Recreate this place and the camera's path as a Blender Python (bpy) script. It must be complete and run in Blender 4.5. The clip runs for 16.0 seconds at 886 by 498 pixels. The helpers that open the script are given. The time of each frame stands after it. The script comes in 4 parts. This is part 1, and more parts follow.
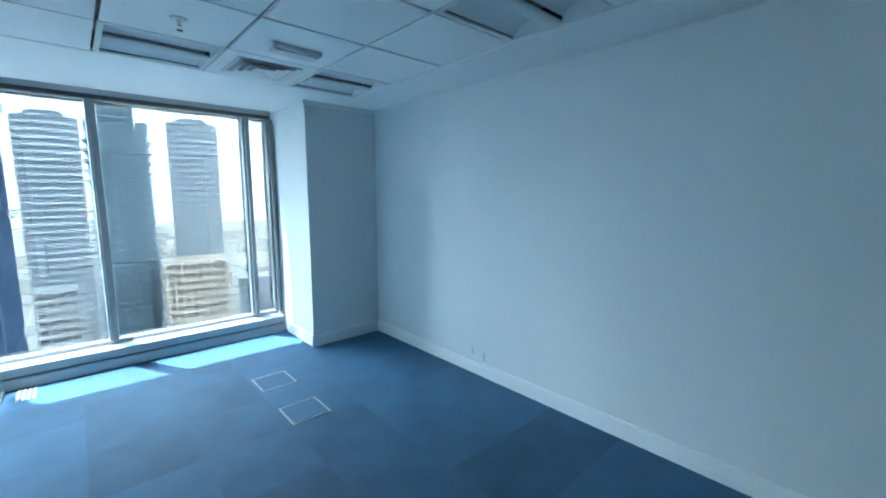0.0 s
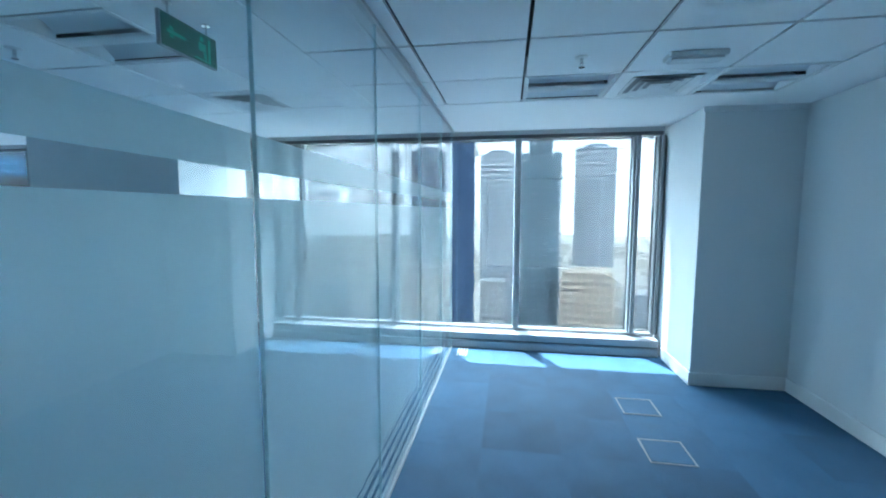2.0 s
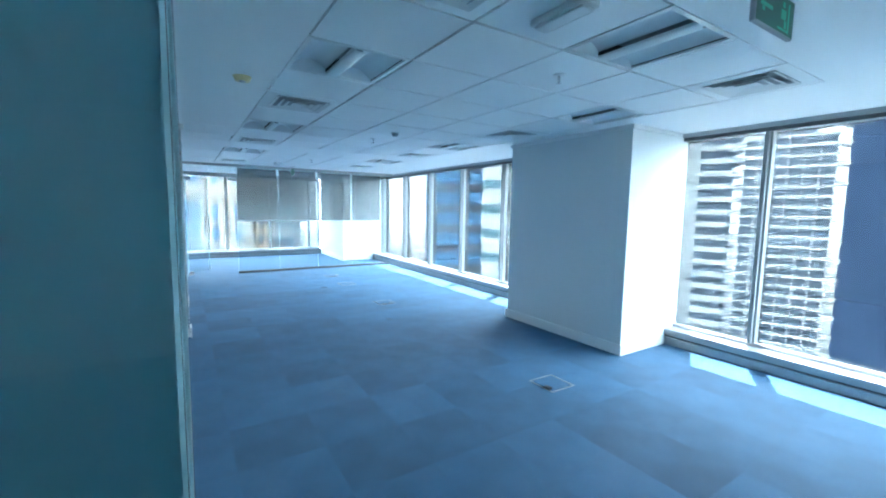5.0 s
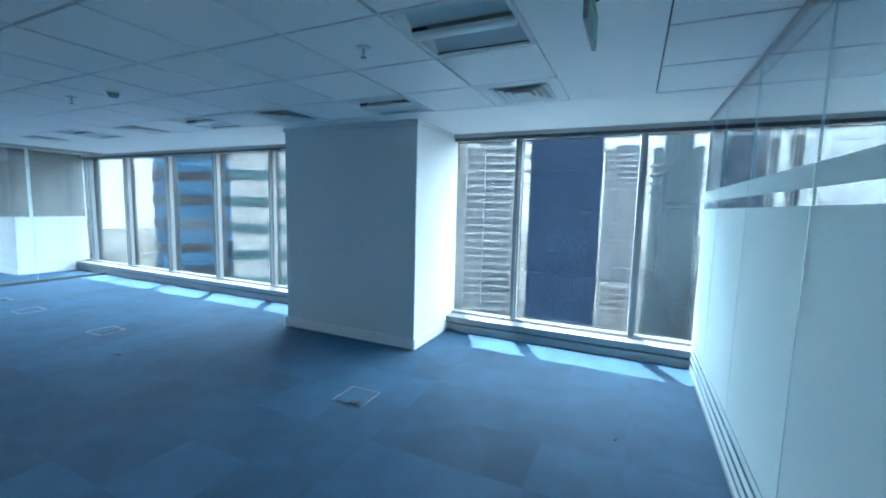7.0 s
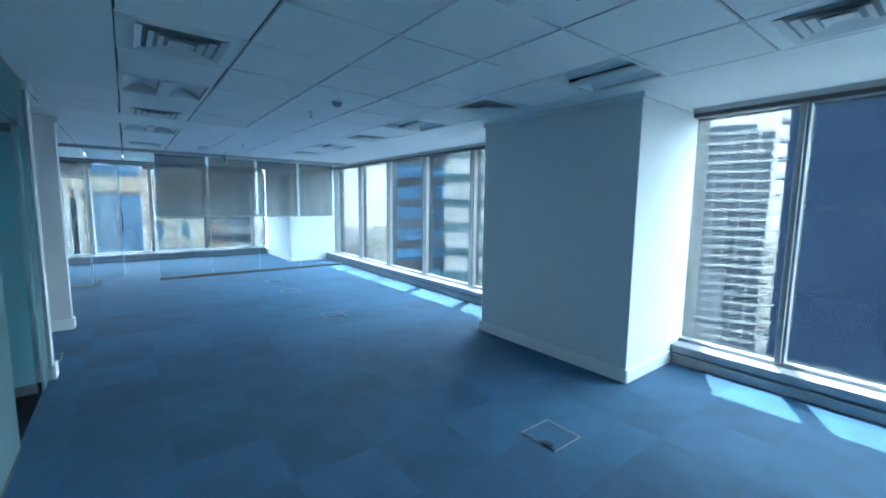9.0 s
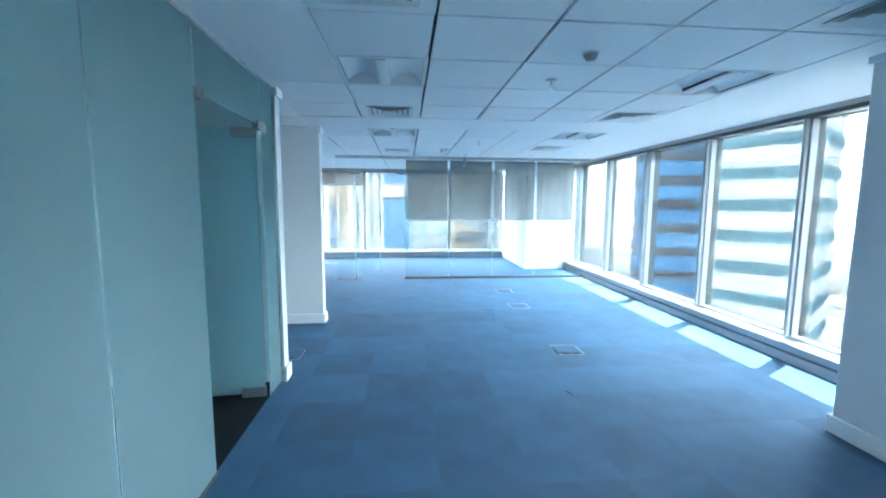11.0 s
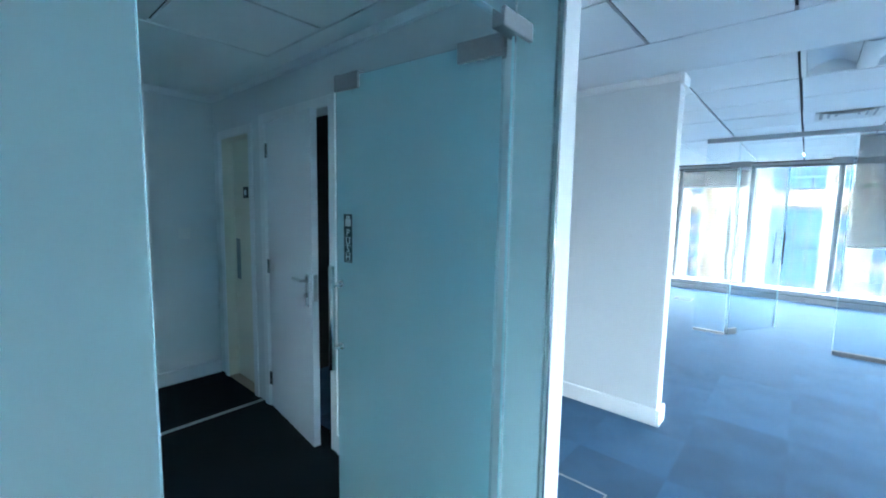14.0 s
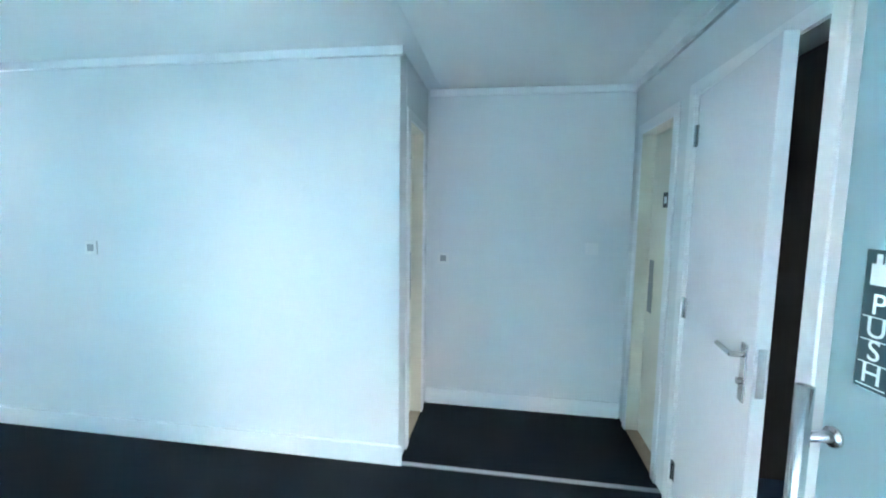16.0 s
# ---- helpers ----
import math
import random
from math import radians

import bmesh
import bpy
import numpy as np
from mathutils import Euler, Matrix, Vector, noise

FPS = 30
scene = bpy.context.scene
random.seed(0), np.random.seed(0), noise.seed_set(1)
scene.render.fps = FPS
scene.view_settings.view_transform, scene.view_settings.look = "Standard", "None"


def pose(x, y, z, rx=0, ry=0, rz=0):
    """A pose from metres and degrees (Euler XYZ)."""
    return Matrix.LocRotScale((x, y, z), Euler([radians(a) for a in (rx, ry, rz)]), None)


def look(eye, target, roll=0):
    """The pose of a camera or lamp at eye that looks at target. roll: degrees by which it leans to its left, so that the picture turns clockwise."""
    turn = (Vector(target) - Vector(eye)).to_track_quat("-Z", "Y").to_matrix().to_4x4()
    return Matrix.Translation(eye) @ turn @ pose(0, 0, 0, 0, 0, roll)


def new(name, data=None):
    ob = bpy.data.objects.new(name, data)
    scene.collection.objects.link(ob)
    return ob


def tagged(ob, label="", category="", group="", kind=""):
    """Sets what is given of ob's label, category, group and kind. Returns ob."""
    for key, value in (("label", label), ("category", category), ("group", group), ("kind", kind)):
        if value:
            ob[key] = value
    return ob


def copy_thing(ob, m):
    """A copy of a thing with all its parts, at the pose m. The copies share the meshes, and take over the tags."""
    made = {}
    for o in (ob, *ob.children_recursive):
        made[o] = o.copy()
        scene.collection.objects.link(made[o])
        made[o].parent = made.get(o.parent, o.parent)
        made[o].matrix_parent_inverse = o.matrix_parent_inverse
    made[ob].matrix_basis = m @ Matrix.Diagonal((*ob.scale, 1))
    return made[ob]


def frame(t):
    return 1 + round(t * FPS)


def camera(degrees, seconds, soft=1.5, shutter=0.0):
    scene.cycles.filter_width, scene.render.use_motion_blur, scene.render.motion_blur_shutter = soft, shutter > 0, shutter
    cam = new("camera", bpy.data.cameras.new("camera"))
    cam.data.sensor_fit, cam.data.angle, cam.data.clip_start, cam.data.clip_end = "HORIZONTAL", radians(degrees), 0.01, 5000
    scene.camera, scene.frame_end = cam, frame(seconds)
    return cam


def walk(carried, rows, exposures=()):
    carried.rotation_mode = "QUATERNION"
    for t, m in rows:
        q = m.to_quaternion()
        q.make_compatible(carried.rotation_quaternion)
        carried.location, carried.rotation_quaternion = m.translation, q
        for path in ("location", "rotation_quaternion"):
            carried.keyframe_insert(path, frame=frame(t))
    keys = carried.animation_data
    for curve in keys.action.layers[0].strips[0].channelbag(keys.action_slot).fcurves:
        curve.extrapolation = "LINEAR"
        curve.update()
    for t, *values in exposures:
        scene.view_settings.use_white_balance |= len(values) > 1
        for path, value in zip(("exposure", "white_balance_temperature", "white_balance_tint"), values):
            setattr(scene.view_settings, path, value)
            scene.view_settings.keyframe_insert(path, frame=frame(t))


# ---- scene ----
# ---------------------------------------------------------------- camera
cam = camera(94.49, 16.0, soft=2.0)
# seconds, x, y, z, yaw, tilt, lean
ROWS = [
    (0.0, 0.532, 2.428, 1.508, -41.86, 82.37, -0.05),
    (0.5, 0.605, 2.463, 1.517, -26.13, 82.84, 0.08),
    (1.0, 0.658, 2.454, 1.523, -13.89, 83.52, 0.1),
    (1.5, 0.651, 2.452, 1.523, -2.98, 84.1, -0.11),
    (2.0, 0.612, 2.444, 1.515, 9.13, 84.65, -0.08),
    (2.5, 0.603, 2.408, 1.529, 24.2, 84.82, -0.47),
    (3.0, 0.55, 2.268, 1.508, 39.69, 84.55, -0.94),
    (3.5, 0.469, 2.198, 1.504, 55.31, 84.21, -1.21),
    (6.0, -0.441, 2.305, 1.512, 57.88, 84.28, -0.9),
    (6.5, -0.53, 2.336, 1.508, 39.83, 84.21, -1.13),
    (7.0, -0.589, 2.374, 1.511, 24.95, 84.03, -1.39),
    (7.5, -0.631, 2.403, 1.516, 18.54, 83.87, -1.12),
    (8.0, -0.696, 2.515, 1.505, 22.09, 83.52, -0.81),
    (8.5, -0.777, 2.69, 1.501, 34.07, 83.47, -0.65),
    (9.0, -0.932, 2.818, 1.487, 52.45, 83.57, -0.68),
    (9.5, -1.135, 2.937, 1.493, 67.85, 83.54, -0.57),
    (10.0, -1.391, 3.212, 1.491, 77.77, 83.47, -0.2),
    (12.5, -3.261, 3.291, 1.47, 92.1, 84.1, -1.0),
    (13.0, -3.612, 3.227, 1.465, 102.01, 84.15, -1.0),
    (13.5, -3.815, 3.139, 1.516, 118.54, 83.87, -1.41),
    (14.0, -4.092, 2.919, 1.489, 131.48, 84.21, -1.03),
    (14.5, -4.355, 2.719, 1.477, 144.22, 84.51, -0.22),
    (15.0, -4.497, 2.496, 1.486, 160.2, 84.63, -0.71),
    (15.5, -4.534, 2.32, 1.503, 172.6, 84.42, -0.88),
    (16.0, -4.575, 2.157, 1.501, 188.48, 84.55, -0.88),
]
EXPOSURES = [(0.0, 3.55, 4700, -6), (0.6, 3.3, 4650, -6), (1.5, 3.45, 4650, -5), (2.5, 3.4, 4700, -5), (3.5, 4.0, 4800, -4), (6.0, 3.75, 4750, -5), (7.0, 3.15, 4650, -6), (9.0, 3.1, 4550, -7), (9.5, 3.5, 4450, -7), (10.0, 4.1, 4850, -5), (12.5, 4.05, 5000, -3), (13.5, 4.2, 5000, -2), (14.5, 5.1, 5050, 0), (15.0, 5.85, 5450, 4), (15.5, 6.2, 5650, 7), (16.0, 6.3, 5850, 9)]
walk(cam, [(t, pose(x, y, z, tilt, lean, yaw)) for t, x, y, z, yaw, tilt, lean in ROWS], EXPOSURES)

# ---------------------------------------------------------------- sky and sun
SUN_WAY = Vector((0.2, -0.36, -1.0)).normalized()
world = bpy.data.worlds.new("sky")
scene.world = world
world.use_nodes = True
wn = world.node_tree
sky = wn.nodes.new("ShaderNodeTexSky")
sky.sky_type = "NISHITA"
sky.sun_disc = False
sky.sun_elevation = math.asin(-SUN_WAY.z)
sky.sun_rotation = math.atan2(-SUN_WAY.x, -SUN_WAY.y)
sky.air_density, sky.dust_density = 1.0, 1.5
wn.nodes["Background"].inputs["Strength"].default_value = 0.15
wn.links.new(sky.outputs["Color"], wn.nodes["Background"].inputs["Color"])
sun = new("sun", bpy.data.lights.new("sun", "SUN"))
sun.data.energy, sun.data.angle, sun.data.color = 2.0, radians(0.5), (1.0, 0.91, 0.79)
sun.matrix_world = look((0, 0, 30), Vector((0, 0, 30)) + SUN_WAY)


# ---------------------------------------------------------------- materials
def nodes_of(name):
    m = bpy.data.materials.new(name)
    m.use_nodes = True
    return m, m.node_tree.nodes, m.node_tree.links, m.node_tree.nodes["Principled BSDF"]


def surface(name, colour, rough=0.6, metal=0.0, grain=60.0, vary=0.06, stain=0.6, bump=0.05, random_tone=0.0, spec=0.5, sheen=0.0):
    """A procedural surface: base colour varied at two scales, with fine relief."""
    m, n, l, p = nodes_of(name)
    tc = n.new("ShaderNodeTexCoord")
    fine = n.new("ShaderNodeTexNoise")
    fine.inputs["Scale"].default_value, fine.inputs["Detail"].default_value = grain, 4
    broad = n.new("ShaderNodeTexNoise")
    broad.inputs["Scale"].default_value, broad.inputs["Detail"].default_value = stain, 5
    for t in (fine, broad):
        l.new(tc.outputs["Object"], t.inputs["Vector"])
    add = n.new("ShaderNodeMath")
    add.operation = "ADD"
    l.new(fine.outputs["Fac"], add.inputs[0])
    l.new(broad.outputs["Fac"], add.inputs[1])
    last = add
    if random_tone:
        info = n.new("ShaderNodeObjectInfo")
        mul = n.new("ShaderNodeMath")
        mul.operation = "MULTIPLY_ADD"
        l.new(info.outputs["Random"], mul.inputs[0])
        mul.inputs[1].default_value = random_tone
        l.new(add.outputs[0], mul.inputs[2])
        last = mul
    ramp = n.new("ShaderNodeMapRange")
    ramp.inputs["From Min"].default_value, ramp.inputs["From Max"].default_value = 0.6, 1.4 + random_tone
    ramp.inputs["To Min"].default_value, ramp.inputs["To Max"].default_value = 1 - vary, 1 + vary
    l.new(last.outputs[0], ramp.inputs["Value"])
    mix = n.new("ShaderNodeMix")
    mix.data_type, mix.blend_type = "RGBA", "MULTIPLY"
    mix.inputs["Factor"].default_value = 1.0
    mix.inputs[6].default_value = (*colour, 1)
    l.new(ramp.outputs["Result"], mix.inputs[7])
    l.new(mix.outputs[2], p.inputs["Base Color"])
    p.inputs["Roughness"].default_value, p.inputs["Metallic"].default_value = rough, metal
    p.inputs["Specular IOR Level"].default_value = spec
    if sheen:
        p.inputs["Sheen Weight"].default_value, p.inputs["Sheen Roughness"].default_value = sheen, 0.4
        p.inputs["Sheen Tint"].default_value = (0.55, 0.75, 1.0, 1)
    if bump:
        b = n.new("ShaderNodeBump")
        b.inputs["Strength"].default_value, b.inputs["Distance"].default_value = bump, 0.01
        l.new(fine.outputs["Fac"], b.inputs["Height"])
        l.new(b.outputs["Normal"], p.inputs["Normal"])
    return m


def clear_glass(name, tint, gloss=1.0):
    m, n, l, p = nodes_of(name)
    n.remove(p)
    tr = n.new("ShaderNodeBsdfTransparent")
    tr.inputs["Color"].default_value = (*tint, 1)
    gl = n.new("ShaderNodeBsdfGlossy")
    gl.inputs["Roughness"].default_value = 0.02
    lw = n.new("ShaderNodeLayerWeight")
    lw.inputs["Blend"].default_value = 0.5
    pw = n.new("ShaderNodeMath")
    pw.operation = "POWER"
    pw.inputs[1].default_value = 4.0
    l.new(lw.outputs["Facing"], pw.inputs[0])
    mul = n.new("ShaderNodeMath")
    mul.operation, mul.use_clamp = "MULTIPLY_ADD", True
    mul.inputs[1].default_value, mul.inputs[2].default_value = 0.9 * gloss, 0.04 * gloss
    l.new(pw.outputs[0], mul.inputs[0])
    mix = n.new("ShaderNodeMixShader")
    l.new(mul.outputs[0], mix.inputs[0])
    l.new(tr.outputs[0], mix.inputs[1])
    l.new(gl.outputs[0], mix.inputs[2])
    l.new(mix.outputs[0], n["Material Output"].inputs["Surface"])
    return m


def film(name, colour, see_through=0.0, translucent=0.55, forward=0.0):
    """Frosted film: scatters light through and back, with a slight clear share."""
    m, n, l, p = nodes_of(name)
    n.remove(p)
    tc = n.new("ShaderNodeTexCoord")
    ns = n.new("ShaderNodeTexNoise")
    ns.inputs["Scale"].default_value = 1.5
    l.new(tc.outputs["Object"], ns.inputs["Vector"])
    mr = n.new("ShaderNodeMapRange")
    mr.inputs["To Min"].default_value, mr.inputs["To Max"].default_value = 0.94, 1.04
    l.new(ns.outputs["Fac"], mr.inputs["Value"])
    cm = n.new("ShaderNodeMix")
    cm.data_type, cm.blend_type = "RGBA", "MULTIPLY"
    cm.inputs["Factor"].default_value = 1.0
    cm.inputs[6].default_value = (*colour, 1)
    l.new(mr.outputs["Result"], cm.inputs[7])
    di, tl, tr = n.new("ShaderNodeBsdfDiffuse"), n.new("ShaderNodeBsdfTranslucent"), n.new("ShaderNodeBsdfTransparent")
    for s in (di, tl):
        l.new(cm.outputs[2], s.inputs["Color"])
    m1, m2 = n.new("ShaderNodeMixShader"), n.new("ShaderNodeMixShader")
    m1.inputs[0].default_value, m2.inputs[0].default_value = translucent, see_through
    l.new(di.outputs[0], m1.inputs[1])
    l.new(tl.outputs[0], m1.inputs[2])
    last = m1
    if forward:
        rf = n.new("ShaderNodeBsdfRefraction")
        rf.inputs["Roughness"].default_value, rf.inputs["IOR"].default_value = 0.6, 1.35
        l.new(cm.outputs[2], rf.inputs["Color"])
        last = n.new("ShaderNodeMixShader")
        last.inputs[0].default_value = forward
        l.new(m1.outputs[0], last.inputs[1])
        l.new(rf.outputs[0], last.inputs[2])
    l.new(last.outputs[0], m2.inputs[1])
    l.new(tr.outputs[0], m2.inputs[2])
    l.new(m2.outputs[0], n["Material Output"].inputs["Surface"])
    return m


WALL = surface("painted_plaster", (0.70, 0.71, 0.71), 0.55, grain=140, vary=0.025, stain=0.7, bump=0.04)
TRIM = surface("gloss_trim_paint", (0.8, 0.8, 0.8), 0.35, grain=40, vary=0.03, bump=0.01)
CEIL = surface("ceiling_board", (0.88, 0.88, 0.87), 0.85, grain=220, vary=0.05, stain=1.2, bump=0.12)
PLAIN_CEIL = surface("ceiling_plaster", (0.88, 0.88, 0.87), 0.7, grain=120, vary=0.02, bump=0.03)
# near-black paint stands in for the dark of unlit spaces
UNLIT = surface("unlit_black", (0.05, 0.05, 0.05), 0.9)
CARPET = surface("blue_carpet_tile", (0.042, 0.102, 0.190), 0.65, grain=420, vary=0.5, stain=3.2, bump=0.6, random_tone=0.45, spec=0.42, sheen=0.03)
CARPET_FAR = surface("blue_carpet", (0.042, 0.102, 0.190), 0.65, grain=420, vary=0.25, stain=2.2, bump=0.5, spec=0.42, sheen=0.03)
DARK_CARPET = surface("charcoal_carpet", (0.012, 0.018, 0.024), 0.95, grain=420, vary=0.3, stain=2.0, bump=0.5, spec=0.15)
SCREED = surface("floor_screed", (0.03, 0.05, 0.08), 0.9)
ALU = surface("grey_aluminium", (0.42, 0.43, 0.44), 0.4, 0.6, grain=30, vary=0.05, bump=0.0)
MULLION = surface("mullion_aluminium", (0.24, 0.25, 0.26), 0.4, 0.3, grain=30, vary=0.05, bump=0.0)
DARK_ALU = surface("dark_aluminium", (0.09, 0.095, 0.1), 0.45, 0.5, grain=30, vary=0.06, bump=0.0)
SILL = surface("sill_paint", (0.30, 0.31, 0.32), 0.4, 0.1, grain=25, vary=0.05, bump=0.01)
CHROME = surface("brushed_steel", (0.6, 0.6, 0.6), 0.22, 1.0, grain=90, vary=0.05, bump=0.01)
STEEL = surface("dull_steel", (0.3, 0.31, 0.32), 0.4, 0.9, grain=90, vary=0.08, bump=0.01)
BLACK = surface("black_plastic", (0.012, 0.012, 0.013), 0.4)
WHITE_PL = surface("white_plastic", (0.75, 0.75, 0.73), 0.4, vary=0.02, bump=0.0)
YELLOWED = surface("yellowed_plastic", (0.6, 0.5, 0.25), 0.45, vary=0.05, bump=0.0)
GREY_PL = surface("grey_plastic", (0.32, 0.33, 0.34), 0.45, vary=0.04, bump=0.0)
PAN = surface("lamp_reflector", (0.8, 0.81, 0.82), 0.3, 0.0, grain=300, vary=0.05, bump=0.02)
CREAM = surface("cream_door_paint", (0.72, 0.68, 0.56), 0.4, grain=50, vary=0.03, bump=0.01)
DOOR_WHITE = surface("white_door_paint", (0.72, 0.72, 0.74), 0.4, grain=50, vary=0.03, bump=0.01)
WOOD_SILL = surface("pale_timber_threshold", (0.45, 0.36, 0.24), 0.6, grain=70, vary=0.15)
GREEN = surface("green_sign", (0.01, 0.10, 0.05), 0.35, vary=0.05, bump=0.0)
GREEN_LIGHT = surface("green_pictogram", (0.10, 0.45, 0.25), 0.4, vary=0.03, bump=0.0)
SIGN_DARK = surface("dark_sticker", (0.02, 0.05, 0.06), 0.4, vary=0.05, bump=0.0)
SIGN_LIGHT = surface("pale_sticker", (0.7, 0.75, 0.75), 0.4, vary=0.03, bump=0.0)
GLASS = clear_glass("partition_glass", (0.94, 0.97, 0.98), 1.15)
EDGE = surface("glass_edge", (0.62, 0.8, 0.82), 0.15, vary=0.05, bump=0.0)
PANE = clear_glass("window_glass", (0.155, 0.157, 0.157), 0.7)
FILM = film("frosted_film", (0.88, 0.965, 0.98), 0.0, 0.55, 0.6)
FILM_BACK = film("frosted_lobby_film", (0.70, 0.86, 0.89), 0.0, 0.86, 0.50)
BLIND = film("roller_blind_mesh", (0.13, 0.135, 0.135), 0.36, 0.3)
# sandy tone lightened, with the distance haze put into the colour
CITY = surface("haze_paled_ground", (0.80, 0.75, 0.66), 0.9, grain=0.05, vary=0.35, stain=0.008, bump=0.0)


# ---------------------------------------------------------------- building helpers
def block(bm, x0, y0, z0, x1, y1, z1, bevel=0.0, m=None):
    vs = [bm.verts.new((x, y, z)) for x in (x0, x1) for y in (y0, y1) for z in (z0, z1)]
    fs = [bm.faces.new([vs[i] for i in q]) for q in ((0, 1, 3, 2), (4, 6, 7, 5), (0, 4, 5, 1), (2, 3, 7, 6), (0, 2, 6, 4), (1, 5, 7, 3))]
    if bevel:
        out = bmesh.ops.bevel(bm, geom=list({e for f in fs for e in f.edges}), offset=bevel, segments=2, affect="EDGES", profile=0.5)
        vs = list({v for f in out["faces"] for v in f.verts} | {v for v in vs if v.is_valid})
    if m is not None:
        bmesh.ops.transform(bm, matrix=m, verts=vs)
    return bm


def cyl(bm, a, b, r, r2=None, seg=20):
    a, b = Vector(a), Vector(b)
    turn = (b - a).to_track_quat("Z", "Y").to_matrix().to_4x4()
    m = Matrix.Translation((a + b) / 2) @ turn
    bmesh.ops.create_cone(bm, cap_ends=True, segments=seg, radius1=r, radius2=r if r2 is None else r2, depth=(b - a).length, matrix=m)
    return bm


def mesh_of(name, bm, material, smooth=False):
    me = bpy.data.meshes.new(name)
    bmesh.ops.recalc_face_normals(bm, faces=bm.faces)
    bm.to_mesh(me)
    bm.free()
    for p in me.polygons:
        p.use_smooth = smooth
    me.materials.append(material)
    return me


def part(name, bm, material, parent=None, label="", smooth=False):
    ob = new(name, mesh_of(name, bm, material, smooth))
    if parent is not None:
        ob.parent = parent
    return tagged(ob, label)


def slab(name, x0, y0, z0, x1, y1, z1, material, parent=None, bevel=0.0, label=""):
    return part(name, block(bmesh.new(), x0, y0, z0, x1, y1, z1, bevel), material, parent, label)


def thing(name, m, label, category, group="", kind=""):
    ob = tagged(new(name), label, category, group, kind)
    ob.matrix_basis = m
    return ob


def structure(ob, label, category):
    return tagged(ob, label, category, kind="structure")


H = 2.37            # ceiling
NORTH = 6.943       # face of the north sill
GLASS_Y = 2.23      # lobby glass wall
XE = 2.956          # east wall

# ---------------------------------------------------------------- walls
def wall(name, x0, y0, x1, y1, label="white painted plaster wall", z1=H + 0.15):
    return structure(slab(name, x0, y0, -0.1, x1, y1, z1, WALL, None, 0.004), label, "wall")


wall("wall_east", XE, 0.5, XE + 0.15, 7.4)
wall("column_east", 2.195, 6.212, XE, 7.4, "white boxed column beside the window")
wall("column_north", -4.38, 6.06, -2.605, 7.4, "wide white boxed column between the windows")
wall("column_northwest", -13.3, 5.97, -11.15, 7.4, "white boxed column in the corner office")
wall("wall_south_office", 0.06, 0.35, XE, 0.5)
wall("wall_office_return", -0.06, -0.22, 0.06, 1.42)
wall("wall_lobby_south", -4.0, -0.22, -0.06, -0.07)
wall("wall_recess_back", -5.6, -1.03, -3.85, -0.88)
wall("wall_stub_west", -7.25, -0.5, -7.13, 2.25, "white stub wall end with rounded corner bead")
wall("wall_south_west", -13.6, -0.65, -5.6, -0.5)


def wall_with_doors(name, face, back, y0, y1, openings):
    """A wall along y with door openings (near, far, top) cut through it."""
    bm = bmesh.new()
    y = y0
    for a, b, top in openings:
        block(bm, back, y, -0.1, face, a, H + 0.15)
        block(bm, back, a, top, face, b, H + 0.15)
        y = b
    block(bm, back, y, -0.1, face, y1, H + 0.15)
    return structure(part(name, bm, WALL), "white plaster wall with door openings", "wall")


wall_with_doors("wall_lobby_west", -5.45, -5.56, -0.88, 2.26, [(-0.72, -0.19, 2.02), (0.03, 0.86, 2.07)])
wall_with_doors("wall_recess_east", -4.0, -3.85, -0.88, -0.22, [(-0.72, -0.27, 2.04)])
# unseen near-black walls, added so the gap at the ajar door reads dark
slab_dark = structure(slab("wall_gap_dark", -6.3, -0.4, -0.1, -6.2, 1.4, H + 0.1, UNLIT), "added wall painted near-black as the dark behind the door", "wall")
structure(slab("wall_gap_dark_side", -6.2, 1.3, -0.1, -5.56, 1.4, H + 0.1, UNLIT), "added side wall painted near-black as the dark", "wall")
structure(slab("wall_gap_dark_side", -6.2, -0.4, -0.1, -5.56, -0.3, H + 0.1, UNLIT), "added side wall painted near-black as the dark", "wall")


# baseboards and small cornices
def base(x0, y0, x1, y1, z=0.115):
    bm = block(bmesh.new(), x0, y0, 0.0, x1, y1, z, 0.004)
    return structure(part("baseboard", bm, TRIM), "white painted baseboard along the wall", "baseboard")


T = 0.02
base(XE - T, 0.5, XE - 0.001, 6.21)
base(2.195 - T, 6.212 - T, XE - T - 0.001, 6.211)
base(2.195 - T, 6.213, 2.194, NORTH - 0.087)
base(-4.38 - T, 6.06 - T, -2.605 + T, 6.059)
base(-2.604, 6.061, -2.605 + T, NORTH - 0.087)
base(-4.38 - T, 6.061, -4.381, NORTH - 0.087)
base(-13.3, 5.97 - T, -11.15 + T, 5.969)
base(-11.149, 5.971, -11.15 + T, NORTH - 0.087)
base(-4.0 - T, -0.069, -0.06, -0.07 + T, 0.12)
base(-5.44, -0.879, -4.01, -0.88 + T, 0.12)
base(-7.129, -0.5, -7.13 + T, 2.25, 0.12)
base(-7.25 - T, 2.251, -7.13 + T, 2.25 + T, 0.12)
base(-5.56 - T, 2.262, -5.45 + T, 2.26 + T, 0.12)
base(-5.449, 2.0, -5.45 + T, 2.2, 0.12)
base(-5.449, 0.915, -5.45 + T, 1.99, 0.12)


def cornice(x0, y0, x1, y1, z0=H - 0.05):
    return structure(slab("trim", x0, y0, z0, x1, y1, H - 0.001, TRIM, None, 0.004), "white cornice strip below the ceiling", "cornice")


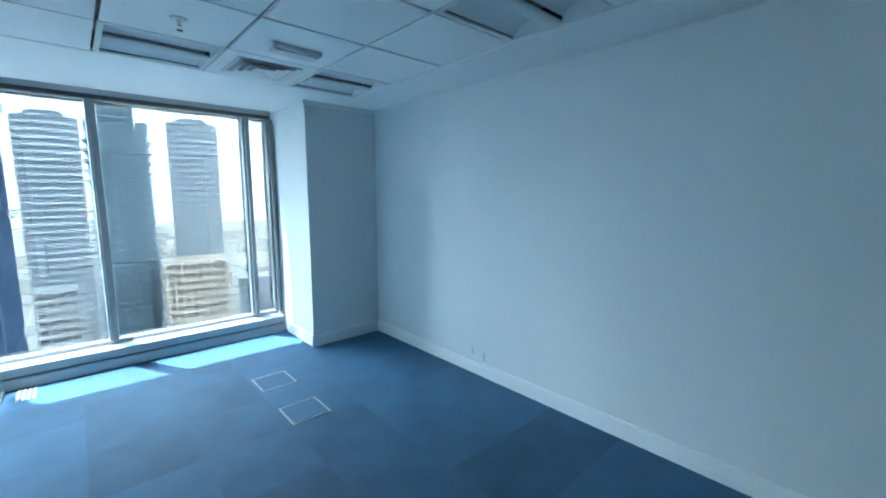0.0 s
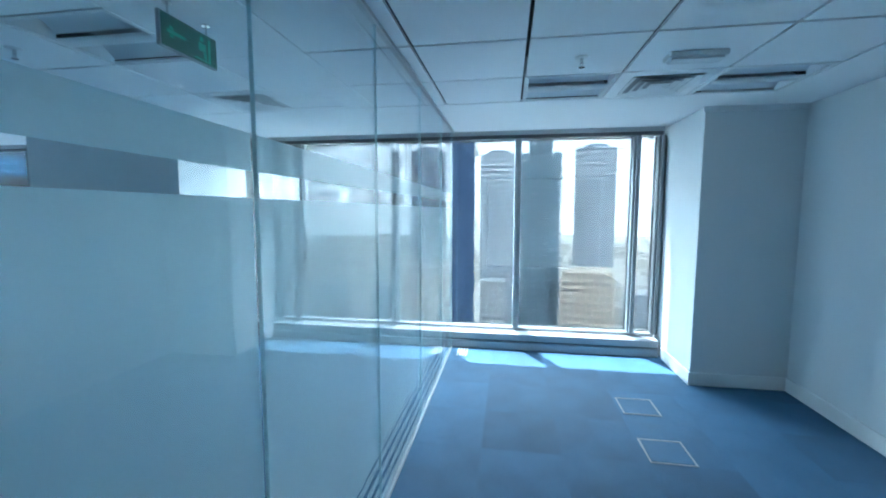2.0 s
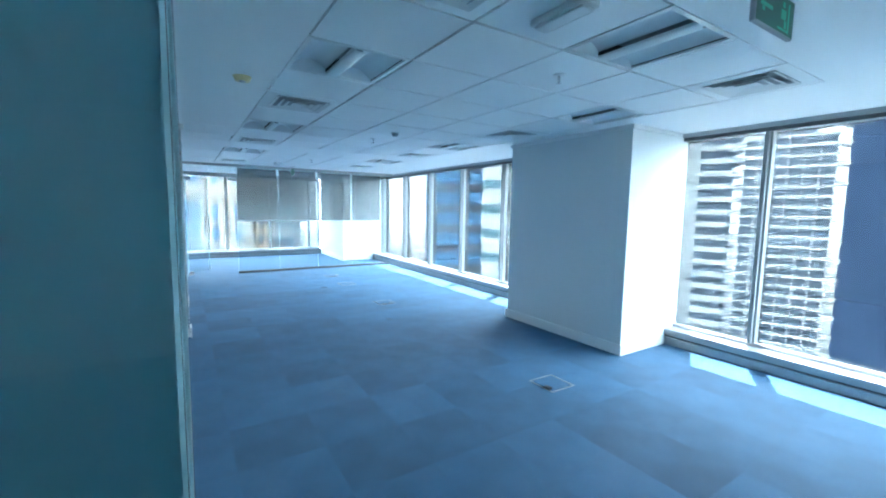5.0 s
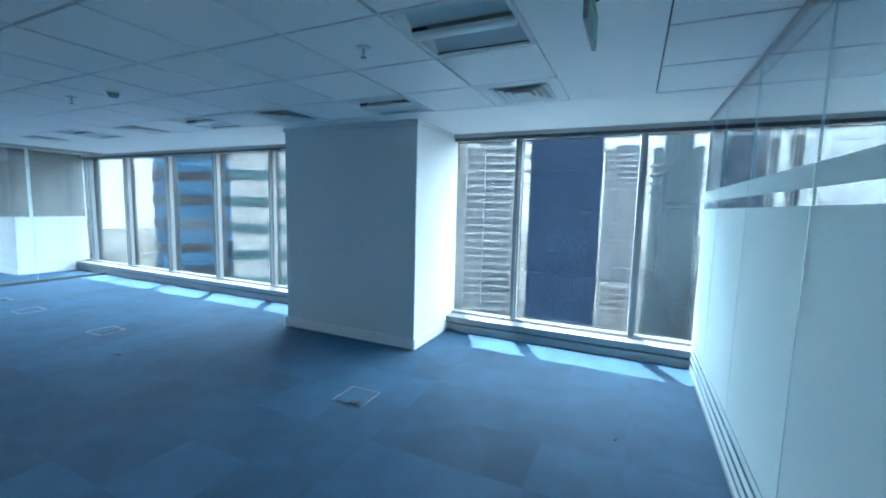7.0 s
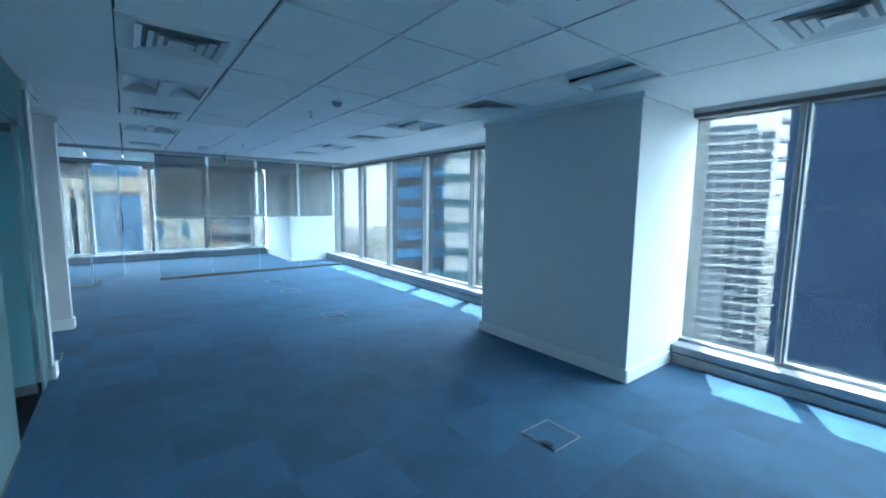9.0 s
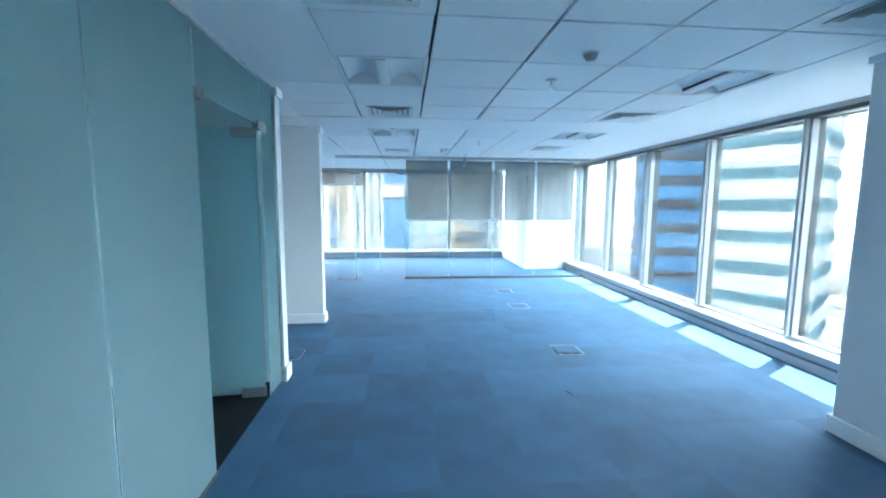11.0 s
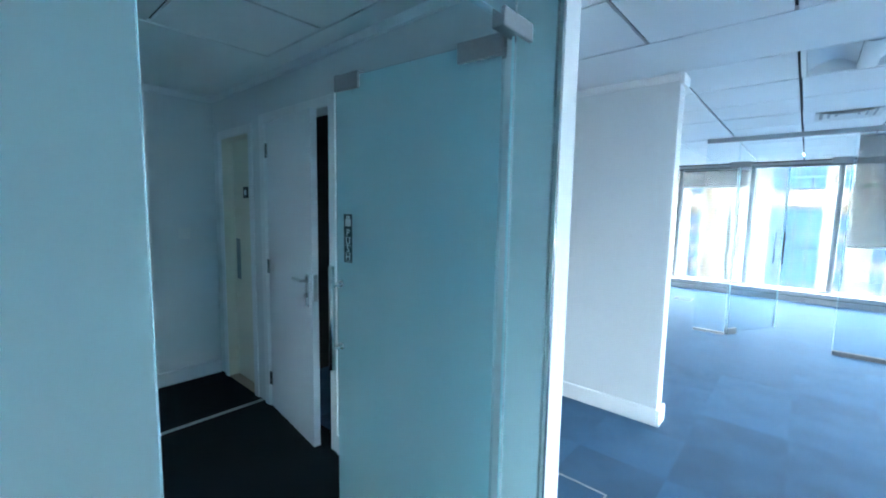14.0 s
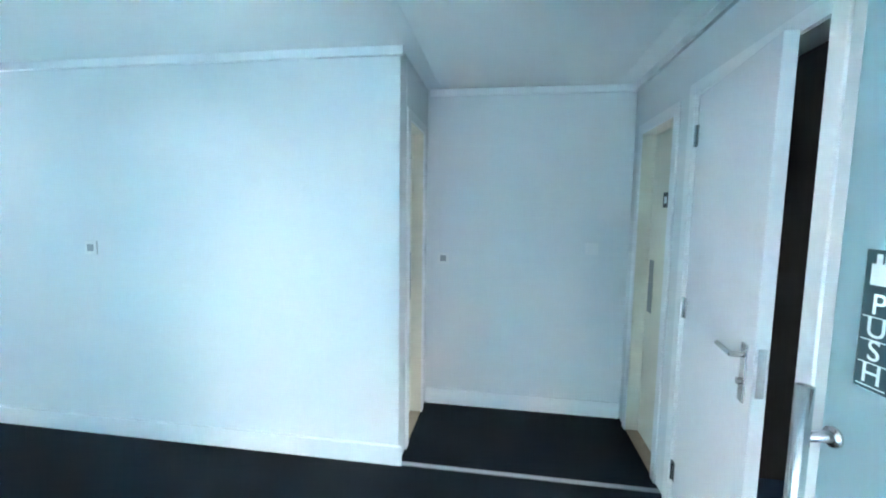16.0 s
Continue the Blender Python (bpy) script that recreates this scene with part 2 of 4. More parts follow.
cornice(-4.0 - 0.02, -0.069, -0.06, -0.045)
cornice(-5.449, -0.85, -5.425, 2.2)
cornice(-5.44, -0.879, -4.02, -0.855)
cornice(-5.58, 2.262, -5.43, 2.285, H - 0.07)
cornice(-7.27, 2.251, -7.11, 2.275, H - 0.07)

# slight crown strips at the column heads
for x0, y0, x1, y1 in ((-4.38 - 0.018, 6.06 - 0.018, -2.605 + 0.018, 6.059), (-2.604, 6.061, -2.605 + 0.018, NORTH), (-4.38 - 0.018, 6.061, -4.381, NORTH),
                       (2.195 - 0.018, 6.212 - 0.018, XE - 0.001, 6.211), (-7.129, -0.5, -7.13 + 0.02, 2.25), (-13.3, 5.952, -11.15 + 0.018, 5.969)):
    cornice(x0, y0, x1, y1, H - 0.045)

# slim aluminium cover on the end of the lobby wall
structure(slab("trim", -5.449, 2.19, 0.1, -5.436, 2.258, H - 0.06, CHROME, None, 0.002), "aluminium edge strip where glass meets wall", "trim")

# ---------------------------------------------------------------- windows
HEAD = 2.29
NX = [2.16, 1.92, 0.70, -0.54, -1.82, -3.1, -4.43, -5.68, -6.95, -8.22, -9.50, -10.8, -12.1, -13.36]


def window_wall(name, length_points, m, label):
    """A window wall along local x, room on the -y side at y = 0."""
    top = thing(name, m, label, "window", kind="structure")
    a, b = min(length_points), max(length_points)
    bm = block(bmesh.new(), a, -0.085, 0.0, b, 0.36, 0.085, 0.004)
    part("kick_panel", bm, SILL, top, "pale grey kick panel")
    part("shadow_gap", block(bmesh.new(), a, -0.065, 0.086, b, 0.36, 0.1), DARK_ALU, top)
    bm = bmesh.new()
    block(bm, a, -0.07, 0.101, b, 0.36, 0.172, 0.006)
    part("window_sill", bm, SILL, top, "pale grey metal sill")
    part("bottom_rail", block(bmesh.new(), a, 0.10, 0.1725, b, 0.24, 0.205, 0.003), ALU, top)
    part("top_rail", block(bmesh.new(), a, 0.06, HEAD, b, 0.30, H + 0.1, 0.003), DARK_ALU, top, "dark blind cassette")
    part("blind_slot", block(bmesh.new(), a, 0.035, HEAD + 0.035, b, 0.058, H - 0.002, 0.003), ALU, top)
    pts = sorted(length_points)
    for p in pts:
        bm = bmesh.new()
        block(bm, p - 0.034, 0.09, 0.206, p + 0.034, 0.235, HEAD - 0.001, 0.006)
        block(bm, p - 0.016, 0.05, 0.206, p + 0.016, 0.0895, HEAD - 0.001, 0.003)
        part("mullion", bm, MULLION, top)
    for p, q in zip(pts, pts[1:]):
        pane = part("pane", block(bmesh.new(), p + 0.035, 0.16, 0.206, q - 0.035, 0.172, HEAD - 0.002), PANE, top)
        pane.visible_shadow = False
    return top


window_wall("window_1", NX, pose(0, NORTH, 0), "full-height aluminium window wall over low grey sill")
WYS = [-0.5, 1.0, 2.15, 3.3, 4.46, 5.62, 5.95]
window_wall("window_2", [y for y in WYS], pose(-13.3, 0, 0, 0, 0, 90), "full-height west window wall with half-drawn blinds")

# ---------------------------------------------------------------- ceiling
PITCH, GX, GY = 0.6, 1.295, 4.62
LIGHTS = [(0.995, 5.52), (2.195, 5.52), (2.195, 3.72), (-1.405, 4.32), (-2.605, 5.52), (-2.605, 3.12), (-5.005, 3.12), (-5.005, 5.52),
          (-7.405, 3.12), (-7.405, 5.52)]
VENTS = [(1.595, 5.52), (-1.405, 5.52), (-3.805, 5.52), (-6.205, 5.52), (-1.405, 3.12), (-3.805, 3.12), (-6.205, 3.12), (-8.605, 5.52), (-9.205, 3.12)]
taken = {(round((x - 0.3 - GX) / PITCH), round((y - 0.3 - GY) / PITCH)) for x, y in LIGHTS + VENTS}


def ceiling():
    bm = bmesh.new()
    def tiles(x0, x1, y0, y1):
        i = math.ceil((x0 - GX) / PITCH - 1e-6)
        while GX + (i + 1) * PITCH <= x1 + 1e-6:
            j = math.ceil((y0 - GY) / PITCH - 1e-6)
            while GY + (j + 1) * PITCH <= y1 + 1e-6:
                x, y = GX + i * PITCH, GY + j * PITCH
                if (i, j) not in taken:
                    dz = random.uniform(-0.0012, 0.0012)
                    block(bm, x + 0.0095, y + 0.0095, H + dz, x + PITCH - 0.0095, y + PITCH - 0.0095, H + 0.018 + dz)
                j += 1
            i += 1
    tiles(-0.505, 2.5, 1.6, 5.83)
    tiles(0.095, 2.5, 1.0, 1.63)
    tiles(-6.51, -1.1, 2.2, 5.83)
    tiles(-13.2, -7.1, -0.2, 5.83)
    tiles(-6.51, -5.9, -0.2, 2.83)
    tiles(-5.31, -4.1, 0.4, 1.63)
    return structure(part("ceiling", bm, CEIL), "white mineral-fibre tile ceiling with dark grid joints", "ceiling")


ceiling()


def plain_ceiling(x0, y0, x1, y1):
    return structure(slab("ceiling_plain", x0, y0, H - 0.001, x1, y1, H + 0.02, PLAIN_CEIL), "plain white plaster ceiling border", "ceiling")


plain_ceiling(-13.6, 5.823, XE, 7.1)                 # along the north windows
plain_ceiling(2.498, 0.5, XE, 5.822)                 # along the east wall
plain_ceiling(-0.503, -0.3, 0.093, 1.615)            # over the glass partition
plain_ceiling(-1.102, -0.3, -0.504, 5.822)           # bulkhead strip
plain_ceiling(0.094, 0.5, 2.497, 1.018)
plain_ceiling(-7.103, -0.5, -6.507, 5.822)           # beam strip
plain_ceiling(-5.30, 1.623, -1.103, 2.818)           # lobby
plain_ceiling(-4.103, -1.0, -1.103, 1.622)
plain_ceiling(-5.903, -1.0, -5.307, 2.818)
plain_ceiling(-5.306, -1.0, -4.104, 0.418)
plain_ceiling(-13.6, -0.65, -7.104, -0.18)
# near-black, so the gaps between the tiles look unlit
structure(slab("ceiling_slab", -13.7, -1.1, H + 0.16, 3.2, 7.2, H + 0.3, UNLIT), "dark slab over the ceiling void", "ceiling")

# ---------------------------------------------------------------- floor base
structure(slab("floor", -13.7, -1.1, -0.12, 3.2, 7.35, -0.009, SCREED), "floor slab under the carpet", "floor")
structure(slab("floor_lobby", -5.55, -0.06, -0.0085, -0.985, 2.22, 0.004, DARK_CARPET), "near-black charcoal carpet in the lobby", "floor")
structure(slab("floor_recess", -5.55, -0.88, -0.0085, -3.85, -0.095, 0.004, DARK_CARPET), "near-black entrance matting in the recess", "floor")
structure(slab("trim", -5.45, -0.0945, -0.008, -4.0, -0.0605, 0.007, ALU, None, 0.001), "metal carpet strip across the floor", "trim")


# ---------------------------------------------------------------- glass partitions
def glass_panel(top, a, b, z0, z1, along, face, lobby=False, bands=True):
    """One 12 mm sheet along x or y with its film; face: side that carries the film (+1 or -1)."""
    def sheet(u0, u1, t0, t1, za, zb):
        bm = bmesh.new()
        if along == "y":
            block(bm, t0, u0, za, t1, u1, zb)
        else:
            block(bm, u0, t0, za, u1, t1, zb)
        return bm
    pane = part("glass_panel", sheet(a, b, -0.006, 0.006, z0, z1), GLASS, top)
    pane.visible_shadow = False
    t0, t1 = sorted((face * 0.0075, face * 0.0085))
    mat = FILM_BACK if lobby else FILM
    if bands:
        part("film", sheet(a + 0.003, b - 0.003, t0, t1, 0.30, 1.545), mat, pane, "frosted film")
        part("film_stripe", sheet(a + 0.003, b - 0.003, t0, t1, 1.61, 1.70), mat, pane)
        for za in (0.02, 0.095, 0.17, 0.245):
            part("film_stripe", sheet(a + 0.003, b - 0.003, t0, t1, za, za + 0.042), mat, pane)
    else:
        part("film", sheet(a + 0.003, b - 0.003, t0, t1, z0 + 0.01, z1 - 0.01), mat, pane, "frosted film")
    for u in (a, b):
        s = 0.0012
        part("polished_edge", sheet(u - s / 2, u + s / 2, -0.0045, 0.0045, z0, z1), EDGE, pane)
    return pane


office = thing("glass_partition", pose(0, 0, 0), "frameless frosted glass office partition on carpet", "partition", kind="structure")
YS = [2.36, 3.37, 4.30, 5.25, 6.15, 6.85]
for a, b in zip(YS, YS[1:]):
    glass_panel(office, a + 0.002, b - 0.002, 0.012, H - 0.012, "y", -1)
part("floor_channel", block(bmesh.new(), -0.013, 2.36, 0.0, 0.013, 6.85, 0.022, 0.002), ALU, office)
part("head_channel", block(bmesh.new(), -0.016, 2.36, H - 0.02, 0.016, 6.94, H, 0.002), ALU, office)

lobby = thing("lobby_glass_wall", pose(0, GLASS_Y, 0), "teal frosted glass wall with a glass door", "partition", kind="structure")
for a, b in ((-1.82, -0.97), (-2.68, -1.82), (-3.54, -2.68), (-4.25, -3.54), (-5.43, -5.17)):
    glass_panel(lobby, a + 0.002, b - 0.002, 0.012, H - 0.012, "x", 1, True, False)
glass_panel(lobby, -5.168, -4.252, 2.02, H - 0.012, "x", 1, True, False)
part("floor_channel", block(bmesh.new(), -4.25, -0.012, 0.0, -0.97, 0.012, 0.014, 0.002), DARK_ALU, lobby)
part("head_channel", block(bmesh.new(), -5.435, -0.016, H - 0.02, -0.97, 0.016, H, 0.002), ALU, lobby)
# patch fitting on the fixed glass over the hinge
part("patch_fitting", block(bmesh.new(), -5.25, -0.022, 1.995, -5.09, 0.022, 2.05, 0.004), STEEL, lobby, "steel corner patch fitting")
part("patch_fitting", block(bmesh.new(), -4.32, -0.022, 2.0, -4.24, 0.022, 2.05, 0.004), STEEL, lobby, "steel corner patch fitting")

back = thing("passage_glass_wall", pose(-0.985, 0, 0), "teal frosted glass return wall at the corner", "partition", kind="structure")
glass_panel(back, 1.354, 2.23, 0.012, H - 0.012, "y", -1, True, False)
part("floor_channel", block(bmesh.new(), -0.012, 1.354, 0.0, 0.012, 2.23, 0.014, 0.002), DARK_ALU, back)


def lettering(text, size, m, parent, material):
    cu = bpy.data.curves.new("lettering", "FONT")
    cu.body, cu.size, cu.align_x, cu.align_y, cu.extrude = text, size, "CENTER", "CENTER", 0.0004
    tmp = new("lettering", cu)
    me = bpy.data.meshes.new_from_object(tmp.evaluated_get(bpy.context.evaluated_depsgraph_get()))
    bpy.data.objects.remove(tmp)
    me.materials.clear()
    me.materials.append(material)
    ob = new("lettering", me)
    ob.parent = parent
    ob.matrix_basis = m
    return ob


# open glass door, leaf along -y at x = -5.17
def glass_door():
    top = thing("door_1", pose(-5.17, 2.2, 0, 0, 0, 5.5), "open frosted glass door with steel pull handle", "door", kind="structure")
    leaf = part("glass_leaf", block(bmesh.new(), -0.006, -0.76, 0.035, 0.006, 0.0, 2.0), GLASS, top)
    leaf.visible_shadow = False
    part("film", block(bmesh.new(), 0.0075, -0.757, 0.04, 0.0085, -0.003, 1.995), FILM_BACK, leaf, "teal frosted film")
    for y0, y1, z0, z1 in ((-0.16, 0.0, 1.945, 2.01), (-0.76, -0.62, 1.945, 2.01), (-0.17, 0.0, 0.012, 0.085), (-0.76, -0.62, 0.012, 0.085)):
        part("patch_fitting", block(bmesh.new(), -0.02, y0, z0, 0.02, y1, z1, 0.004), STEEL, top, "dull steel patch fitting")
    handle = bmesh.new()
    cyl(handle, (0.06, -0.735, 0.80), (0.06, -0.735, 1.24), 0.0125)
    h = part("handle", handle, CHROME, top, "brushed steel pull bar", True)
    for z in (0.89, 1.16):
        bm = bmesh.new()
        cyl(bm, (-0.05, -0.735, z), (0.06, -0.735, z), 0.009)
        cyl(bm, (0.0065, -0.735, z), (0.014, -0.735, z), 0.016)
        part("standoff", bm, CHROME, h, "", True)
    bm = bmesh.new()
    cyl(bm, (-0.05, -0.735, 0.80), (-0.05, -0.735, 1.24), 0.0125)
    part("handle", bm, CHROME, top, "brushed steel pull bar", True)
    # sticker: hand picture over four letters read downwards
    st = part("sticker", block(bmesh.new(), 0.0088, -0.715, 1.255, 0.0095, -0.665, 1.455, 0.0), SIGN_DARK, top, "dark push sticker with white letters")
    bm = bmesh.new()
    block(bm, 0.0096, -0.706, 1.405, 0.0101, -0.674, 1.435, 0.0)
    block(bm, 0.0096, -0.700, 1.425, 0.0101, -0.692, 1.449, 0.0)
    block(bm, 0.0096, -0.688, 1.425, 0.0101, -0.680, 1.449, 0.0)
    part("pictogram", bm, SIGN_LIGHT, st)
    for i, ch in enumerate("PUSH"):
        lettering(ch, 0.042, pose(0.0101, -0.69, 1.377 - 0.033 * i, 90, 0, 90), st, SIGN_LIGHT)
        part("bar", block(bmesh.new(), 0.0096, -0.711, 1.359 - 0.033 * i, 0.0100, -0.669, 1.3605 - 0.033 * i), SIGN_LIGHT, st)
    return top


glass_door()


# ---------------------------------------------------------------- timber doors of the lobby
def lever(parent, m):
    bm = bmesh.new()
    block(bm, 0.0, -0.02, -0.10, 0.008, 0.02, 0.10, 0.004)
    cyl(bm, (0.008, 0, 0.06), (0.05, 0, 0.06), 0.009)
    cyl(bm, (0.045, 0.005, 0.06), (0.045, -0.11, 0.062), 0.009)
    cyl(bm, (0.008, 0, -0.03), (0.02, 0, -0.03), 0.012)
    ob = part("door_handle", bm, CHROME, parent, "chrome lever handle on a long plate")
    ob.matrix_basis = m
    return ob


def door_lining(parent, x, y0, y1, top_z, mat, side=1):
    bm = bmesh.new()
    for a, b, c, d in ((y0 - 0.05, y0 + 0.012, 0.0, top_z + 0.05), (y1 - 0.012, y1 + 0.05, 0.0, top_z + 0.05), (y0 + 0.0125, y1 - 0.0125, top_z - 0.012, top_z + 0.05)):
        xs = sorted((x + side * 0.001, x + side * 0.012))
        block(bm, xs[0], a, c, xs[1], b, d, 0.003)
    return part("architrave", bm, mat, parent)


def white_door():
    top = thing("door_2", pose(-5.45, 0.03, 0), "white flush door ajar with chrome lever handle", "door", kind="structure")
    bm = bmesh.new()
    for a, b, z0, z1 in ((-0.001, 0.025, 0, 2.07), (0.805, 0.831, 0, 2.07), (0.0255, 0.8045, 2.045, 2.07)):
        block(bm, -0.11, a, z0, 0.004, b, z1, 0.002)
    part("frame", bm, TRIM, top)
    door_lining(top, 0.0, 0.0, 0.83, 2.06, TRIM)
    swing = pose(0.0, 0.03, 0, 0, 0, -6.5)
    leaf = part("leaf", block(bmesh.new(), -0.042, 0.0, 0.008, 0.0, 0.715, 2.04, 0.003), DOOR_WHITE, top, "white painted door leaf")
    leaf.matrix_basis = swing
    lever(leaf, pose(0.0, 0.655, 0.98))
    lp = part("latch_plate", block(bmesh.new(), -0.033, 0.7151, 0.92, -0.010, 0.7175, 1.08), CHROME, leaf, "steel latch plate")
    for z in (0.22, 1.05, 1.86):
        hb = bmesh.new()
        block(hb, 0.0, 0.001, z - 0.05, 0.0035, 0.03, z + 0.05, 0.001)
        cyl(hb, (0.006, 0.0, z - 0.05), (0.006, 0.0, z + 0.05), 0.006)
        part("hinge", hb, CHROME, leaf, "steel butt hinge")
    return top


white_door()


def cream_door(name, x, y0, y1, top_z, side, sign):
    """A flush door set back in its reveal; side: +1 opens on the +x face."""
    top = thing(name, pose(x, 0, 0), "closed cream door in a deep white reveal", "door", kind="structure")
    xa, xb = sorted((-side * 0.075, -side * 0.10))
    leaf = part("leaf", block(bmesh.new(), xa, y0 + 0.02, 0.012, xb, y1 - 0.02, top_z - 0.02, 0.002), CREAM, top, "cream painted leaf")
    bm = bmesh.new()
    xs = sorted((-side * 0.11, side * 0.003))
    for a, b, z0, z1 in ((y0 - 0.001, y0 + 0.018, 0, top_z), (y1 - 0.018, y1 + 0.001, 0, top_z), (y0 + 0.0185, y1 - 0.0185, top_z - 0.018, top_z)):
        block(bm, xs[0], a, z0, xs[1], b, z1, 0.002)
    part("frame", bm, CREAM, top)
    door_lining(top, 0.0, y0, y1, top_z, TRIM, side)
    xs = sorted((-side * 0.074, -side * 0.070))
    part("push_plate", block(bmesh.new(), xs[0], y0 + 0.06, 0.86, xs[1], y0 + 0.13, 1.2, 0.001), STEEL, leaf, "steel push plate")
    xs = sorted((-side * 0.11, side * 0.001))
    part("threshold", block(bmesh.new(), xs[0], y0 + 0.0185, 0.0005, xs[1], y1 - 0.0185, 0.011, 0.001), WOOD_SILL, top, "pale timber threshold")
    if sign:
        xs = sorted((-side * 0.074, -side * 0.071))
        s = part("sign", block(bmesh.new(), xs[0], y0 + 0.22, 1.535, xs[1], y0 + 0.31, 1.625), BLACK, leaf, "small dark square sign")
        xs = sorted((-side * 0.0705, -side * 0.0695))
        part("pictogram", block(bmesh.new(), xs[0], y0 + 0.24, 1.56, xs[1], y0 + 0.28, 1.60), SIGN_LIGHT, s)
    return top


cream_door("door_3", -5.45, -0.72, -0.19, 2.02, 1, True)
cream_door("door_4", -4.0, -0.72, -0.27, 2.04, -1, False)


# ---------------------------------------------------------------- corner office glazing and blinds
FX = -10.05
corner = thing("corner_glass_partition", pose(FX, 0, 0), "clear frameless glass partition with a dark floor rail", "partition", kind="structure")
FY = [3.24, 4.10, 4.98, 5.84, 6.85]
for a, b in zip(FY, FY[1:]):
    p = part("glass_panel", block(bmesh.new(), -0.006, a + 0.002, 0.045, 0.006, b - 0.002, H - 0.05), GLASS, corner)
    p.visible_shadow = False
    part("polished_edge", block(bmesh.new(), -0.0065, a - 0.0015, 0.045, 0.0065, a + 0.0015, H - 0.05), EDGE, p)
part("floor_rail", block(bmesh.new(), -0.03, 3.24, 0.0, 0.03, 6.85, 0.045, 0.003), DARK_ALU, corner, "dark grey floor rail")
part("head_rail", block(bmesh.new(), -0.03, 1.95, H - 0.05, 0.03, 6.93, H - 0.001, 0.003), GREY_PL, corner)
p = part("glass_panel", block(bmesh.new(), -0.006, 1.95, 0.03, 0.006, 2.28, H - 0.051), GLASS, corner)
p.visible_shadow = False
part("polished_edge", block(bmesh.new(), -0.0065, 2.278, 0.03, 0.0065, 2.282, H - 0.051), EDGE, p)
part("floor_rail", block(bmesh.new(), -0.02, 1.95, 0.0, 0.02, 2.28, 0.03, 0.003), ALU, corner)
p = part("glass_panel", block(bmesh.new(), -0.006, 2.284, 2.08, 0.006, 3.238, H - 0.051), GLASS, corner, "glass over the door")
p.visible_shadow = False
part("patch_fitting", block(bmesh.new(), -0.02, 3.08, 2.02, 0.02, 3.24, 2.085, 0.003), STEEL, corner)
part("patch_fitting", block(bmesh.new(), -0.02, 2.2, 2.02, 0.02, 2.4, 2.085, 0.003), STEEL, corner)


def far_door():
    top = thing("door_5", pose(FX, 2.30, 0, 0, 0, 62), "open clear glass door with steel pull handle", "door", kind="structure")
    leaf = part("glass_leaf", block(bmesh.new(), -0.006, 0.0, 0.03, 0.006, 0.90, 2.06), GLASS, top)
    leaf.visible_shadow = False
    for y in (0.0, 0.9):
        part("polished_edge", block(bmesh.new(), -0.0065, y - 0.0025, 0.03, 0.0065, y + 0.0025, 2.06), EDGE, leaf)
    for z0, z1 in ((0.01, 0.08), (2.0, 2.07)):
        part("patch_fitting", block(bmesh.new(), -0.018, 0.0, z0, 0.018, 0.16, z1, 0.003), STEEL, top)
    for s in (-1, 1):
        bm = bmesh.new()
        cyl(bm, (s * 0.05, 0.84, 0.85), (s * 0.05, 0.84, 1.25), 0.011, seg=12)
        for z in (0.92, 1.18):
            cyl(bm, (0, 0.84, z), (s * 0.05, 0.84, z), 0.008, seg=10)
        part("handle", bm, BLACK if s > 0 else CHROME, top, "steel pull bar", True)
    return top


far_door()


def roller_blind(m, width, drop, label):
    top = thing("roller_blind", m, label, "blind", "grey roller blinds")
    bm = bmesh.new()
    cyl(bm, (0, 0.0, 0), (0, width, 0), 0.022, seg=14)
    part("tube", bm, GREY_PL, top, "", True)
    bm = bmesh.new()
    n = 12
    prev = None
    for i in range(n + 1):
        y = width * i / n
        x = 0.022 + 0.002 * math.sin(i * 1.3)
        row = [bm.verts.new((x, y, 0.0)), bm.verts.new((x + 0.0015 * math.sin(i), y, -drop))]
        if prev:
            bm.faces.new((prev[0], row[0], row[1], prev[1]))
        prev = row
    cloth = part("cloth", bm, BLIND, top, "translucent grey mesh cloth")
    mod = cloth.modifiers.new("thickness", "SOLIDIFY")
    mod.thickness = 0.0008
    bm = block(bmesh.new(), 0.015, 0.0, -drop - 0.018, 0.028, width, -drop, 0.003)
    part("bottom_bar", bm, GREY_PL, top)
    return top


for a, b in ((3.27, 4.075), (4.125, 4.955), (5.005, 5.815), (5.865, 6.62)):
    roller_blind(pose(FX - 0.075, a, H - 0.075), b - a, 1.13, "grey mesh roller blind half lowered behind clear glass")
for a, b in zip(WYS[:3], WYS[1:3]):
    roller_blind(pose(-13.265, a + 0.06, HEAD - 0.02), b - a - 0.12, 0.30, "pale roller blind mostly raised in the west window")


